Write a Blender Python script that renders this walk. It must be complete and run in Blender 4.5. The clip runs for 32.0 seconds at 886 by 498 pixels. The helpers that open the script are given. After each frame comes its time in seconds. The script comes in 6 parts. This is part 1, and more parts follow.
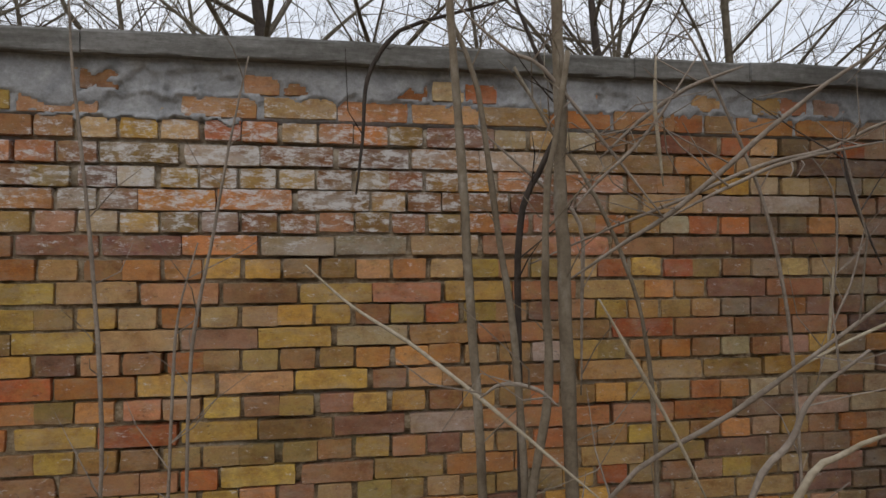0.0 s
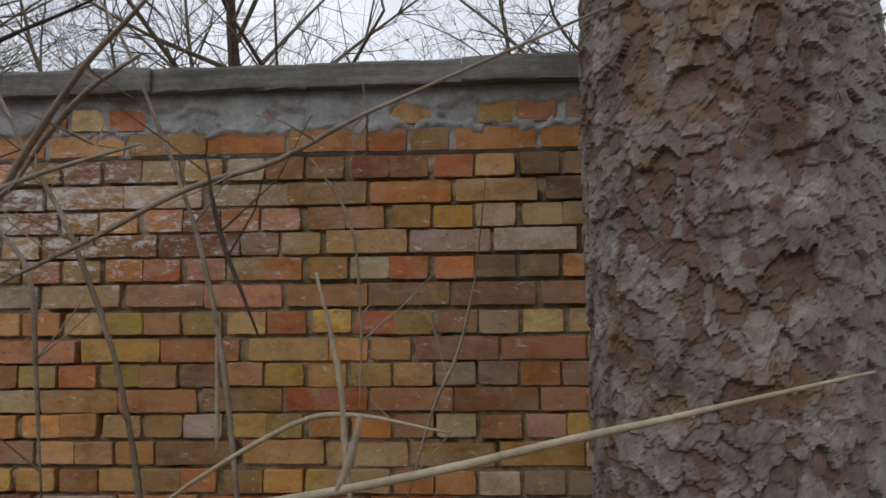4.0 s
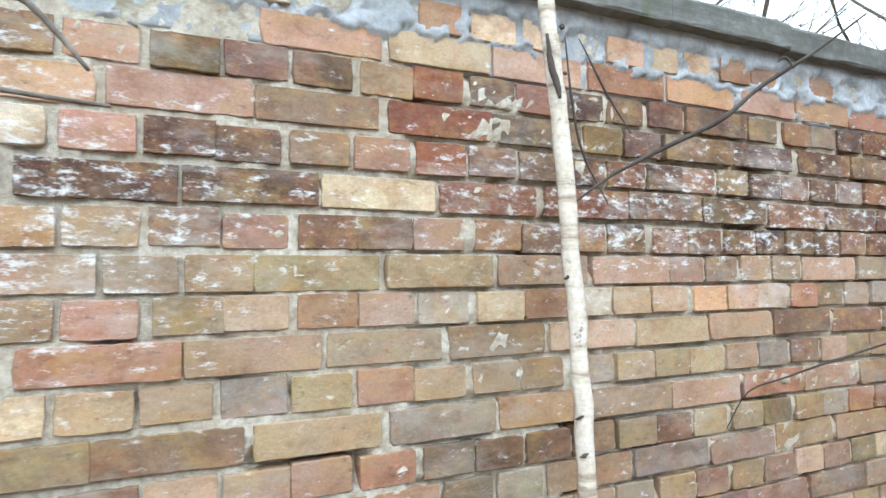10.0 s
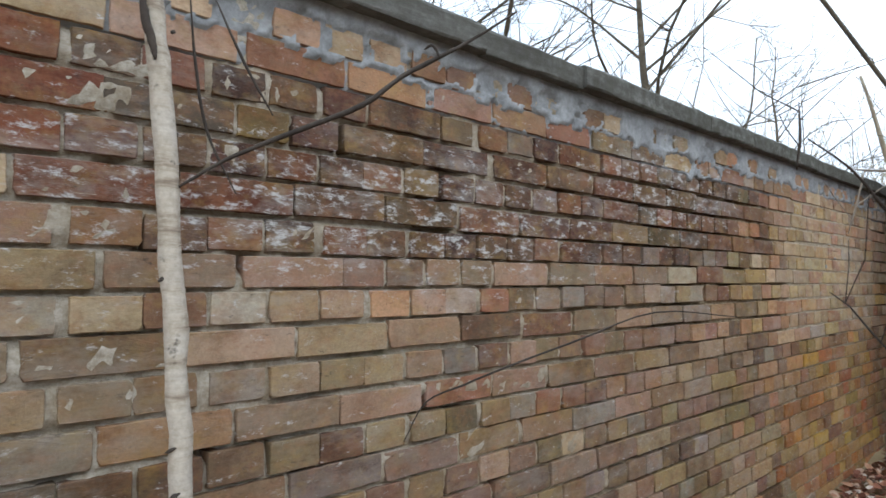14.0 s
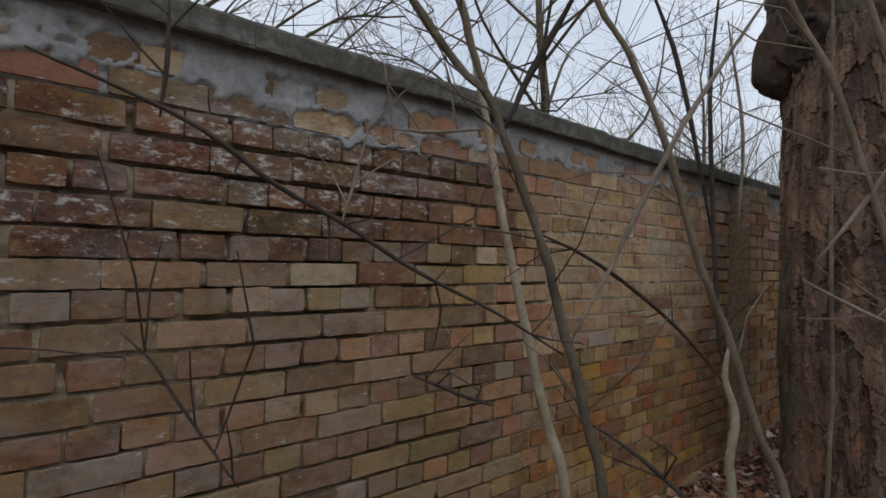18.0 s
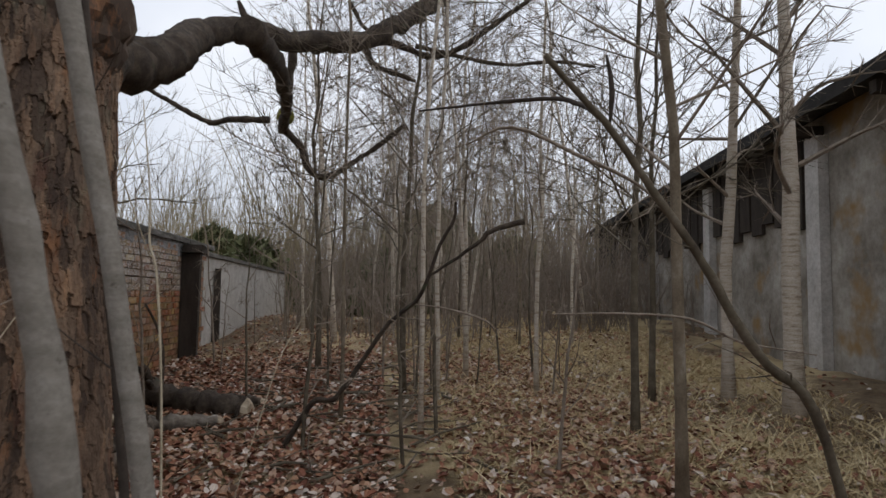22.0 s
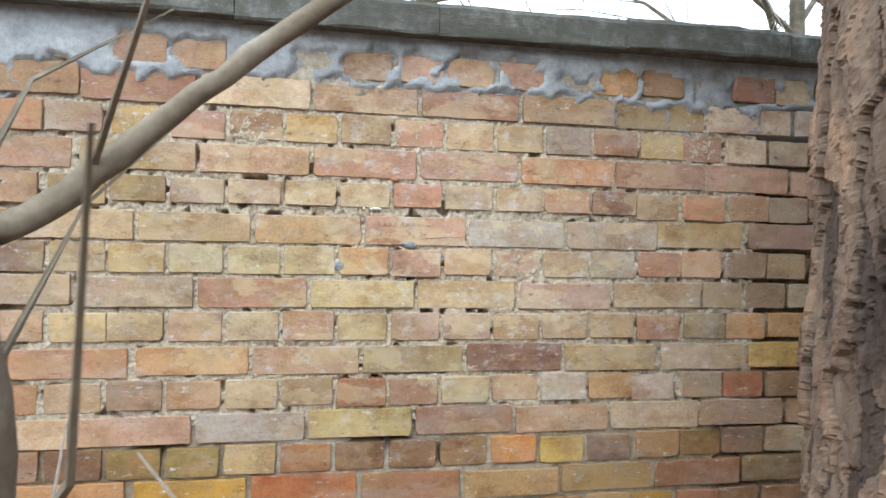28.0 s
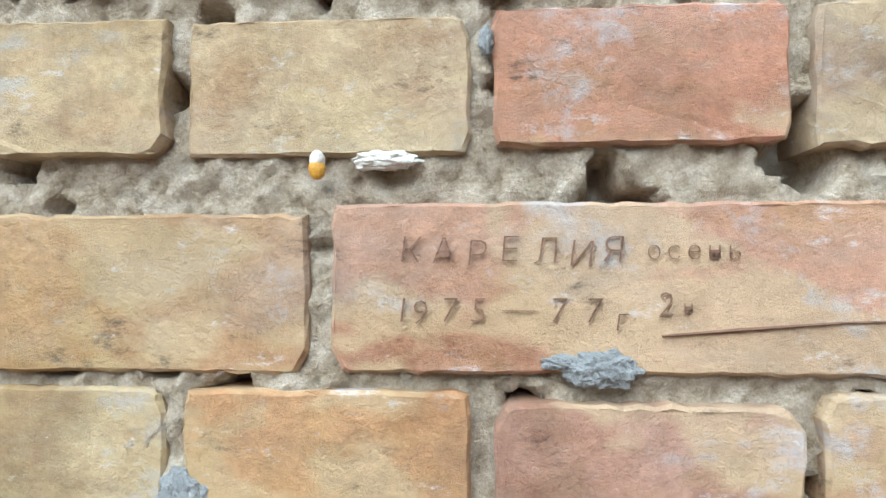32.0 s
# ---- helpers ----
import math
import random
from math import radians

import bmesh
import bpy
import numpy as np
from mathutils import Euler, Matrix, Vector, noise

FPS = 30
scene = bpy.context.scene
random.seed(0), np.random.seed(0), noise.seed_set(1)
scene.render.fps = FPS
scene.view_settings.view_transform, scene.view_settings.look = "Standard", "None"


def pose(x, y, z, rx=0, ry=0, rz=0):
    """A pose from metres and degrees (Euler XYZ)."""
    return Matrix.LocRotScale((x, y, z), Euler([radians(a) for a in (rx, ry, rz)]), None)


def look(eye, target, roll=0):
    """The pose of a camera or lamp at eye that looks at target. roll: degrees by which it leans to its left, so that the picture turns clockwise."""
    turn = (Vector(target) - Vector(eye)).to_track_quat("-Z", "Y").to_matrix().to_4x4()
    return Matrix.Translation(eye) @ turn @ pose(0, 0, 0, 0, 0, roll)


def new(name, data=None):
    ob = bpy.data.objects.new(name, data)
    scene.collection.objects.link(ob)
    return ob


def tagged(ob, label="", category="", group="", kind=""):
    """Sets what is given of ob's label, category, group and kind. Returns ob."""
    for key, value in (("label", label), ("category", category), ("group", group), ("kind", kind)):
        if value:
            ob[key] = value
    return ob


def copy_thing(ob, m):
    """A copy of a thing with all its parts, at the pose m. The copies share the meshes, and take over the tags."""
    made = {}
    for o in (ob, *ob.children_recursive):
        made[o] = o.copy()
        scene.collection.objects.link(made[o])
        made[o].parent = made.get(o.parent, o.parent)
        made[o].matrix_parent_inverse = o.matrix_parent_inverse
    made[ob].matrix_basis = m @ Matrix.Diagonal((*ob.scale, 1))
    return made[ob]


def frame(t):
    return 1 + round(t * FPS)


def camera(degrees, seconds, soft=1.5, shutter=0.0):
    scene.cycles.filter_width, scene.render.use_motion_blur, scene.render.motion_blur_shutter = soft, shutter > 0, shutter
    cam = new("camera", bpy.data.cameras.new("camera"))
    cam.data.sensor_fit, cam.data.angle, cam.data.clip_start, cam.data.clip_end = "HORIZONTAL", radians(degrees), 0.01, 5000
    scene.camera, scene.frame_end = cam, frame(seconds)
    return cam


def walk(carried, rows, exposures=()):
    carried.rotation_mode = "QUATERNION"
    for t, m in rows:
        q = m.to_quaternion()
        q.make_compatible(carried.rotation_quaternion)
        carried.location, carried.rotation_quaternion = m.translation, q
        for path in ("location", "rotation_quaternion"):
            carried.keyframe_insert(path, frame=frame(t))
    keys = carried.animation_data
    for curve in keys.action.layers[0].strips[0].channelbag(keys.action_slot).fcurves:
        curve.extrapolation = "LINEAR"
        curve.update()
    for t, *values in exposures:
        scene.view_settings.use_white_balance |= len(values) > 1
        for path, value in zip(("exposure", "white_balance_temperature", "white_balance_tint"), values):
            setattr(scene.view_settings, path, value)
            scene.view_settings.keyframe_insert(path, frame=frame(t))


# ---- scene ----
cam = camera(70.5, 32.0, shutter=0.18)
PATH = [
    (0, (0.608, -2.234, 1.494), (0.943, -0.262, 1.499), -0.1),
    (0.5, (0.826, -2.166, 1.491), (1.081, -0.183, 1.538), 0.1),
    (1, (1.096, -2.135, 1.461), (1.4, -0.165, 1.617), 0.3),
    (1.5, (1.335, -2.218, 1.51), (1.826, -0.285, 1.67), -0.8),
    (2, (1.454, -2.155, 1.53), (2.044, -0.25, 1.677), -1.6),
    (2.5, (1.697, -2.09, 1.549), (2.075, -0.132, 1.694), -1.7),
    (4.5, (2.476, -1.825, 1.495), (2.343, 0.167, 1.62), -0.4),
    (5, (2.825, -1.773, 1.432), (2.693, 0.215, 1.615), -0.0),
    (5.5, (3.077, -1.7, 1.413), (2.833, 0.272, 1.641), 0.2),
    (6, (3.232, -1.529, 1.421), (3.011, 0.443, 1.668), 0.6),
    (6.5, (3.396, -1.425, 1.456), (3.129, 0.542, 1.707), 0.2),
    (7, (3.549, -1.43, 1.455), (3.363, 0.548, 1.681), 0.1),
    (7.5, (3.662, -1.402, 1.402), (3.584, 0.577, 1.68), 0.1),
    (8, (3.873, -1.237, 1.388), (4.043, 0.735, 1.676), -0.8),
    (8.5, (4.057, -1.182, 1.436), (4.578, 0.737, 1.647), -1.2),
    (9, (4.386, -1.254, 1.484), (5.022, 0.639, 1.582), -0.8),
    (9.5, (4.605, -1.28, 1.489), (5.353, 0.573, 1.587), -0.8),
    (10, (4.803, -1.2, 1.483), (5.669, 0.6, 1.591), -0.8),
    (10.5, (4.969, -1.133, 1.507), (5.853, 0.658, 1.616), -1.1),
    (11, (5.073, -1.136, 1.516), (5.944, 0.663, 1.604), -0.6),
    (11.5, (5.106, -1.166, 1.501), (6.012, 0.615, 1.592), -0.5),
    (12, (5.129, -1.168, 1.496), (6.104, 0.576, 1.583), -0.4),
    (12.5, (5.148, -1.169, 1.493), (6.196, 0.533, 1.581), -0.3),
    (13, (5.161, -1.184, 1.487), (6.298, 0.459, 1.58), -0.2),
    (13.5, (5.174, -1.211, 1.479), (6.422, 0.348, 1.583), -0.2),
    (14, (5.198, -1.242, 1.482), (6.553, 0.224, 1.592), -0.2),
    (14.5, (5.252, -1.289, 1.503), (6.71, 0.078, 1.576), 0.4),
    (16.5, (6.02, -1.534, 1.607), (7.455, -0.141, 1.596), 0.5),
    (17, (6.386, -1.657, 1.583), (7.765, -0.209, 1.603), 0.5),
    (17.5, (6.507, -1.651, 1.563), (7.86, -0.178, 1.588), 0.5),
    (18, (6.565, -1.642, 1.56), (7.99, -0.239, 1.601), 1.3),
    (18.5, (6.58, -1.663, 1.569), (8.086, -0.348, 1.608), 1.2),
    (19, (6.594, -1.698, 1.572), (8.153, -0.445, 1.602), 1.2),
    (19.5, (6.614, -1.712, 1.577), (8.216, -0.516, 1.597), 1.4),
    (20, (6.675, -1.734, 1.617), (8.418, -0.754, 1.631), 2.1),
    (20.5, (6.737, -1.79, 1.603), (8.688, -1.349, 1.643), 1.7),
    (21, (6.884, -2.123, 1.548), (8.883, -2.077, 1.594), 1.5),
    (21.5, (6.828, -2.562, 1.476), (8.82, -2.638, 1.629), 1.0),
    (22, (7.046, -2.615, 1.482), (9.028, -2.846, 1.627), 1.0),
    (22.5, (7.39, -2.684, 1.445), (9.366, -2.951, 1.603), 0.8),
    (23, (7.677, -2.818, 1.47), (9.659, -2.592, 1.611), 1.1),
    (23.5, (7.968, -2.877, 1.437), (9.833, -2.167, 1.561), 1.9),
    (24, (8.345, -2.846, 1.43), (10.083, -1.86, 1.525), 2.0),
    (24.5, (8.666, -2.764, 1.452), (10.319, -1.642, 1.542), 2.2),
    (25, (9.005, -2.612, 1.464), (10.45, -1.232, 1.556), 2.0),
    (25.5, (9.231, -2.447, 1.499), (10.352, -0.792, 1.573), 2.0),
    (26, (9.34, -2.14, 1.52), (10.135, -0.306, 1.585), 2.3),
    (26.5, (9.454, -1.925, 1.53), (9.982, 0.003, 1.595), 2.2),
    (28.5, (9.654, -1.389, 1.653), (9.884, 0.597, 1.606), 0.9),
    (29, (9.760, -1.177, 1.652), (9.763, 0.822, 1.588), 0.6),
    (29.5, (9.678, -0.844, 1.626), (9.598, 1.155, 1.635), -0.2),
    (30, (9.647, -0.631, 1.616), (9.561, 1.366, 1.663), 0.2),
    (31, (9.711, -0.296, 1.664), (9.545, 1.695, 1.748), 0.1),
    (32, (9.707, -0.256, 1.671), (9.584, 1.739, 1.748), 0.0),
]
EXPOSURES = [(0, 0.5, 6520, 9.6), (1, 0.55, 6476, 9.7), (2, 0.35, 6500, 10.0), (4.5, 0.6, 6452, 9.4), (5, 0.85, 6333, 8.1), (6, 1.58, 5980, 3.6), (7, 2.75, 5550, -1.0), (8, 2.8, 5550, -1.0), (10, 2.65, 5450, -1.0), (12, 2.58, 5330, -1.0), (13, 2.35, 5450, 0.1), (14, 1.45, 5800, 3.4), (14.5, 1.1, 5930, 5.0), (16.5, 0.3, 6150, 7.5), (19, 0.28, 6200, 8.0), (21, 0.33, 6350, 9.0), (22, 0.42, 6450, 9.7), (24, 0.4, 6500, 10.0), (25, 0.35, 6550, 10.0), (26, 0.25, 7250, 12.0), (26.5, 0.35, 7200, 12.0), (28.5, 2.8, 5450, -1.0), (30, 2.68, 5500, -1.0), (32, 2.7, 5520, -1.0)]
walk(cam, [(t, look(eye, target, roll)) for t, eye, target, roll in PATH], EXPOSURES)

# ---- light ----
world = bpy.data.worlds.new("overcast_sky")
scene.world = world
world.use_nodes = True
wt = world.node_tree
bg = wt.nodes["Background"]
sky = wt.nodes.new("ShaderNodeTexSky")
sky.sky_type, sky.sun_disc = 'NISHITA', False
sky.sun_elevation, sky.sun_rotation = radians(45), radians(200)
sky.dust_density = 4.0
cloud = wt.nodes.new("ShaderNodeTexNoise")
cloud.inputs["Scale"].default_value, cloud.inputs["Detail"].default_value = 2.2, 5
coord = wt.nodes.new("ShaderNodeTexCoord")
wt.links.new(coord.outputs["Generated"], cloud.inputs["Vector"])
cramp = wt.nodes.new("ShaderNodeValToRGB")
cramp.color_ramp.elements[0].position, cramp.color_ramp.elements[0].color = 0.3, (5.0, 5.4, 6.2, 1)
cramp.color_ramp.elements[1].position, cramp.color_ramp.elements[1].color = 0.7, (7.4, 7.6, 8.1, 1)
wt.links.new(cloud.outputs["Fac"], cramp.inputs["Fac"])
mixw = wt.nodes.new("ShaderNodeMix")
mixw.data_type = 'RGBA'
mixw.inputs["Factor"].default_value = 0.9
wt.links.new(sky.outputs["Color"], mixw.inputs["A"])
wt.links.new(cramp.outputs["Color"], mixw.inputs["B"])
# thin bright cloud towards the hidden sun, darker cloud opposite
glow = wt.nodes.new("ShaderNodeVectorMath")
glow.operation = 'DOT_PRODUCT'
glow.inputs[1].default_value = (-0.24, -0.66, 0.7)
wt.links.new(coord.outputs["Generated"], glow.inputs[0])
grade = wt.nodes.new("ShaderNodeMapRange")
grade.inputs["From Min"].default_value, grade.inputs["From Max"].default_value = -1, 1
grade.inputs["To Min"].default_value, grade.inputs["To Max"].default_value = 0.95, 1.1
wt.links.new(glow.outputs["Value"], grade.inputs["Value"])
shade = wt.nodes.new("ShaderNodeVectorMath")
shade.operation = 'SCALE'
wt.links.new(mixw.outputs["Result"], shade.inputs[0])
wt.links.new(grade.outputs["Result"], shade.inputs["Scale"])
wt.links.new(shade.outputs["Vector"], bg.inputs["Color"])
bg.inputs["Strength"].default_value = 0.1
sun = new("sun", bpy.data.lights.new("sun", 'SUN'))
sun.data.energy, sun.data.angle, sun.data.color = 0.38, radians(60), (1, 0.97, 0.93)
sun.matrix_world = look((-3.4, -9.4, 10), (0, 0, 0))


# ---- materials ----
def node(t, kind, **inputs):
    n = t.nodes.new("ShaderNode" + kind)
    for k, v in inputs.items():
        n.inputs[k.replace("_", " ")].default_value = v
    return n


def link(t, a, b):
    t.links.new(a, b)


def noise_tex(t, scale, detail=4, rough=0.6, src="Object", stretch=None):
    c = t.nodes.new("ShaderNodeNewGeometry") if src == "World" else t.nodes.new("ShaderNodeTexCoord")
    out = c.outputs["Position"] if src == "World" else c.outputs[src]
    if stretch:
        mp = t.nodes.new("ShaderNodeMapping")
        mp.inputs["Scale"].default_value = stretch
        link(t, out, mp.inputs["Vector"])
        out = mp.outputs["Vector"]
    n = node(t, "TexNoise", Scale=scale, Detail=detail, Roughness=rough)
    link(t, out, n.inputs["Vector"])
    return n.outputs["Fac"]


def ramp(t, fac, stops):
    r = t.nodes.new("ShaderNodeValToRGB")
    el = r.color_ramp.elements
    while len(el) < len(stops):
        el.new(0.5)
    for e, (p, c) in zip(el, stops):
        e.position, e.color = p, (*c, 1)
    link(t, fac, r.inputs["Fac"])
    return r.outputs["Color"]


def mix(t, fac, a, b, mode='MIX'):
    m = t.nodes.new("ShaderNodeMix")
    m.data_type, m.blend_type = 'RGBA', mode
    for sock, v in ((m.inputs["Factor"], fac), (m.inputs["A"], a), (m.inputs["B"], b)):
        if isinstance(v, (int, float)):
            sock.default_value = v
        elif isinstance(v, tuple):
            sock.default_value = (*v, 1)
        else:
            link(t, v, sock)
    return m.outputs["Result"]


def step(t, fac, lo, hi):
    m = t.nodes.new("ShaderNodeMapRange")
    m.inputs["From Min"].default_value, m.inputs["From Max"].default_value = lo, hi
    link(t, fac, m.inputs["Value"])
    return m.outputs["Result"]


def base(name, rough=0.9):
    m = bpy.data.materials.new(name)
    m.use_nodes = True
    t = m.node_tree
    p = t.nodes["Principled BSDF"]
    p.inputs["Roughness"].default_value = rough
    p.inputs["Specular IOR Level"].default_value = 0.25
    return m, t, p


def bump(t, p, fac, strength, dist):
    b = node(t, "Bump", Strength=strength, Distance=dist)
    link(t, fac, b.inputs["Height"])
    link(t, b.outputs["Normal"], p.inputs["Normal"])


def stain_or_light_spot(t, at, size):
    """One soft spot, a wall stain or the pine's painted light: 1 in its middle, 0 outside."""
    g = t.nodes.new("ShaderNodeNewGeometry")
    mp = t.nodes.new("ShaderNodeMapping")
    mp.inputs["Location"].default_value = (-at[0] / size[0], 0, -at[1] / size[1])
    mp.inputs["Scale"].default_value = (1 / size[0], 0, 1 / size[1])
    link(t, g.outputs["Position"], mp.inputs["Vector"])
    n = t.nodes.new("ShaderNodeVectorMath")
    n.operation = 'LENGTH'
    link(t, mp.outputs["Vector"], n.inputs[0])
    return step(t, n.outputs["Value"], 1.0, 0.35)


def math_node(t, op, a, b):
    m = t.nodes.new("ShaderNodeMath")
    m.operation = op
    for s, v in zip(m.inputs, (a, b)):
        if isinstance(v, (int, float)):
            s.default_value = v
        else:
            link(t, v, s)
    return m.outputs[0]


def brick_material(name, single):
    m, t, p = base(name, 0.9)
    if single:
        tone = t.nodes.new("ShaderNodeObjectInfo").outputs["Color"]
    else:
        a = t.nodes.new("ShaderNodeAttribute")
        a.attribute_name = "tint"
        tone = a.outputs["Color"]
    grain = noise_tex(t, 130, 6, 0.8, "World")
    c = mix(t, step(t, grain, 0.3, 0.72), mix(t, 1.0, tone, (0.8, 0.76, 0.72), 'MULTIPLY'), mix(t, 1.0, tone, (1.25, 1.2, 1.12), 'MULTIPLY'))
    # uneven firing inside each brick: rusty and ochre clouds, drawn along the bed
    warm = noise_tex(t, 15, 6, 0.72, "World", (0.9, 1, 1.25))
    c = mix(t, step(t, warm, 0.47, 0.63), c, mix(t, 0.34, c, (0.36, 0.16, 0.08)))
    ochre = noise_tex(t, 11, 6, 0.72, "World", (0.85, 1, 1.3))
    c = mix(t, step(t, ochre, 0.5, 0.66), c, mix(t, 0.45, c, (0.36, 0.24, 0.08)))
    streak = noise_tex(t, 9, 7, 0.75, "World", (0.9, 1, 1.3))
    c = mix(t, step(t, streak, 0.48, 0.66), c, mix(t, 1.0, c, (0.64, 0.55, 0.49), 'MULTIPLY'))
    # the kept stretch: pale sandy clouds with sharp borders, and grey-lilac salts
    kept = stain_or_light_spot(t, (9.75, 1.62), (1.1, 0.6))
    sand = noise_tex(t, 8, 4, 0.6, "World", (0.8, 1, 1.5))
    c = mix(t, math_node(t, 'MULTIPLY', step(t, sand, 0.51, 0.55), math_node(t, 'MULTIPLY', kept, 0.6)), c, (0.56, 0.43, 0.26))
    salt = noise_tex(t, 19, 7, 0.7, "World", (0.9, 1, 1.2))
    c = mix(t, math_node(t, 'MULTIPLY', step(t, salt, 0.55, 0.64), math_node(t, 'MULTIPLY', kept, 0.7)), c, (0.5, 0.47, 0.47))
    # thin film of old mortar and dirt over parts of the faces
    smear = noise_tex(t, 17, 8, 0.8, "World", (0.8, 1, 1.2))
    c = mix(t, math_node(t, 'MULTIPLY', step(t, smear, 0.47, 0.6), 0.32), c, (0.2, 0.15, 0.1))
    big = noise_tex(t, 1.5, 5, 0.65, "World")
    c = mix(t, step(t, big, 0.48, 0.7), c, mix(t, 1.0, c, (0.74, 0.72, 0.56), 'MULTIPLY'))
    # lime bloom: thin everywhere, thick in a few stretches
    fleck = noise_tex(t, 21, 8, 0.8, "World", (0.8, 1, 1.8))
    film = noise_tex(t, 5, 6, 0.75, "World", (0.6, 1, 1.7))
    spots = stain_or_light_spot(t, (0.45, 1.76), (1.55, 0.34))
    for at, size, much in (((4.35, 1.62), (0.95, 0.42), 0.75), ((6.2, 1.66), (1.5, 0.26), 0.6), ((7.6, 1.85), (0.9, 0.3), 0.6), ((14.6, 1.8), (2.6, 0.55), 1.0)):
        spots = math_node(t, 'MAXIMUM', spots, math_node(t, 'MULTIPLY', stain_or_light_spot(t, at, size), much))
    veil = math_node(t, 'MULTIPLY', step(t, film, 0.5, 0.68), math_node(t, 'ADD', math_node(t, 'MULTIPLY', spots, 0.4), 0.27))
    c = mix(t, veil, c, (0.43, 0.4, 0.37))
    limit = math_node(t, 'ADD', fleck, math_node(t, 'MULTIPLY', spots, 0.115))
    c = mix(t, math_node(t, 'MULTIPLY', step(t, limit, 0.585, 0.68), 0.85), c, (0.6, 0.585, 0.57))
    soot = noise_tex(t, 26, 7, 0.8, "World", (0.8, 1, 1.7))
    c = mix(t, step(t, soot, 0.58, 0.7), c, mix(t, 0.85, c, (0.05, 0.043, 0.037)))
    link(t, c, p.inputs["Base Color"])
    rough = math_node(t, 'ADD', noise_tex(t, 190, 6, 0.8, "World"), math_node(t, 'MULTIPLY', noise_tex(t, 34, 6, 0.7, "World"), 0.8))
    bump(t, p, rough, 0.7, 0.0034)
    return m


def stone_material(name, stops, scale, bump_scale, strength=0.6, dist=0.004, rough=0.92, src="World", stretch=None, stain=None, patches=(), inner=None, lit_or_overgrown=None):
    m, t, p = base(name, rough)
    c = ramp(t, noise_tex(t, scale, 6, 0.65, src, stretch), stops)
    c = mix(t, step(t, noise_tex(t, scale * 7, 4, 0.7, src), 0.35, 0.7), c, mix(t, 1.0, c, (0.72, 0.7, 0.68), 'MULTIPLY'))
    if stain:
        c = mix(t, step(t, noise_tex(t, stain[0], 4, 0.6, src), stain[1], stain[1] + 0.1), c, stain[2])
    if inner:
        # fresh under-bark where the outer plates have come off
        a = t.nodes.new("ShaderNodeAttribute")
        a.attribute_name = "plate"
        c = mix(t, math_node(t, 'MULTIPLY', step(t, a.outputs["Fac"], inner[1], inner[1] - 0.06), inner[2]), c, inner[0])
        c = mix(t, step(t, a.outputs["Fac"], 0.62, 0.7), c, mix(t, 1.0, c, inner[3], 'MULTIPLY'))
    for size, lo, tint, much in patches:
        c = mix(t, math_node(t, 'MULTIPLY', step(t, noise_tex(t, size, 7, 0.75, src, stretch), lo, lo + 0.09), much), c, tint)
    if lit_or_overgrown:
        # one stretch, broken up at its edge: side light painted on the pine, algae on the coping
        b = math_node(t, 'MULTIPLY', stain_or_light_spot(t, lit_or_overgrown[0], lit_or_overgrown[1]), step(t, noise_tex(t, 22, 6, 0.7, src), 0.36, 0.56))
        c = mix(t, math_node(t, 'MULTIPLY', b, 0.8), c, lit_or_overgrown[2])
    link(t, c, p.inputs["Base Color"])
    bump(t, p, noise_tex(t, bump_scale, 6, 0.7, src, stretch), strength, dist)
    return m


BRICK_ONE, BRICK_MANY = brick_material("fired_brick", True), brick_material("fired_brick_field", False)


def mortar_material():
    m, t, p = base("lime_mortar", 0.95)
    c = ramp(t, noise_tex(t, 45, 6, 0.7, "World"), [(0.3, (0.14, 0.1, 0.06)), (0.45, (0.25, 0.185, 0.115)), (0.58, (0.34, 0.265, 0.175)), (0.7, (0.44, 0.37, 0.28))])
    clean = math_node(t, 'MAXIMUM', stain_or_light_spot(t, (5.0, 1.6), (2.6, 2.0)), stain_or_light_spot(t, (9.75, 1.65), (1.0, 0.9)))
    clean = math_node(t, 'MAXIMUM', clean, math_node(t, 'MULTIPLY', stain_or_light_spot(t, (0.4, 1.76), (1.6, 0.4)), 0.7))
    patch = noise_tex(t, 4.0, 5, 0.7, "World")
    lime = math_node(t, 'MULTIPLY', clean, step(t, patch, 0.3, 0.55))
    lime = math_node(t, 'MAXIMUM', lime, math_node(t, 'MULTIPLY', step(t, noise_tex(t, 2.6, 5, 0.7, "World"), 0.55, 0.68), 0.7))
    pale = ramp(t, noise_tex(t, 60, 6, 0.7, "World"), [(0.3, (0.28, 0.23, 0.165)), (0.5, (0.48, 0.42, 0.335)), (0.7, (0.64, 0.59, 0.51))])
    c = mix(t, lime, c, pale)
    moss = noise_tex(t, 3.2, 5, 0.7, "World")
    c = mix(t, math_node(t, 'MULTIPLY', step(t, moss, 0.58, 0.7), 0.7), c, (0.11, 0.11, 0.05))
    link(t, c, p.inputs["Base Color"])
    bump(t, p, noise_tex(t, 240, 6, 0.75, "World"), 0.9, 0.006)
    return m


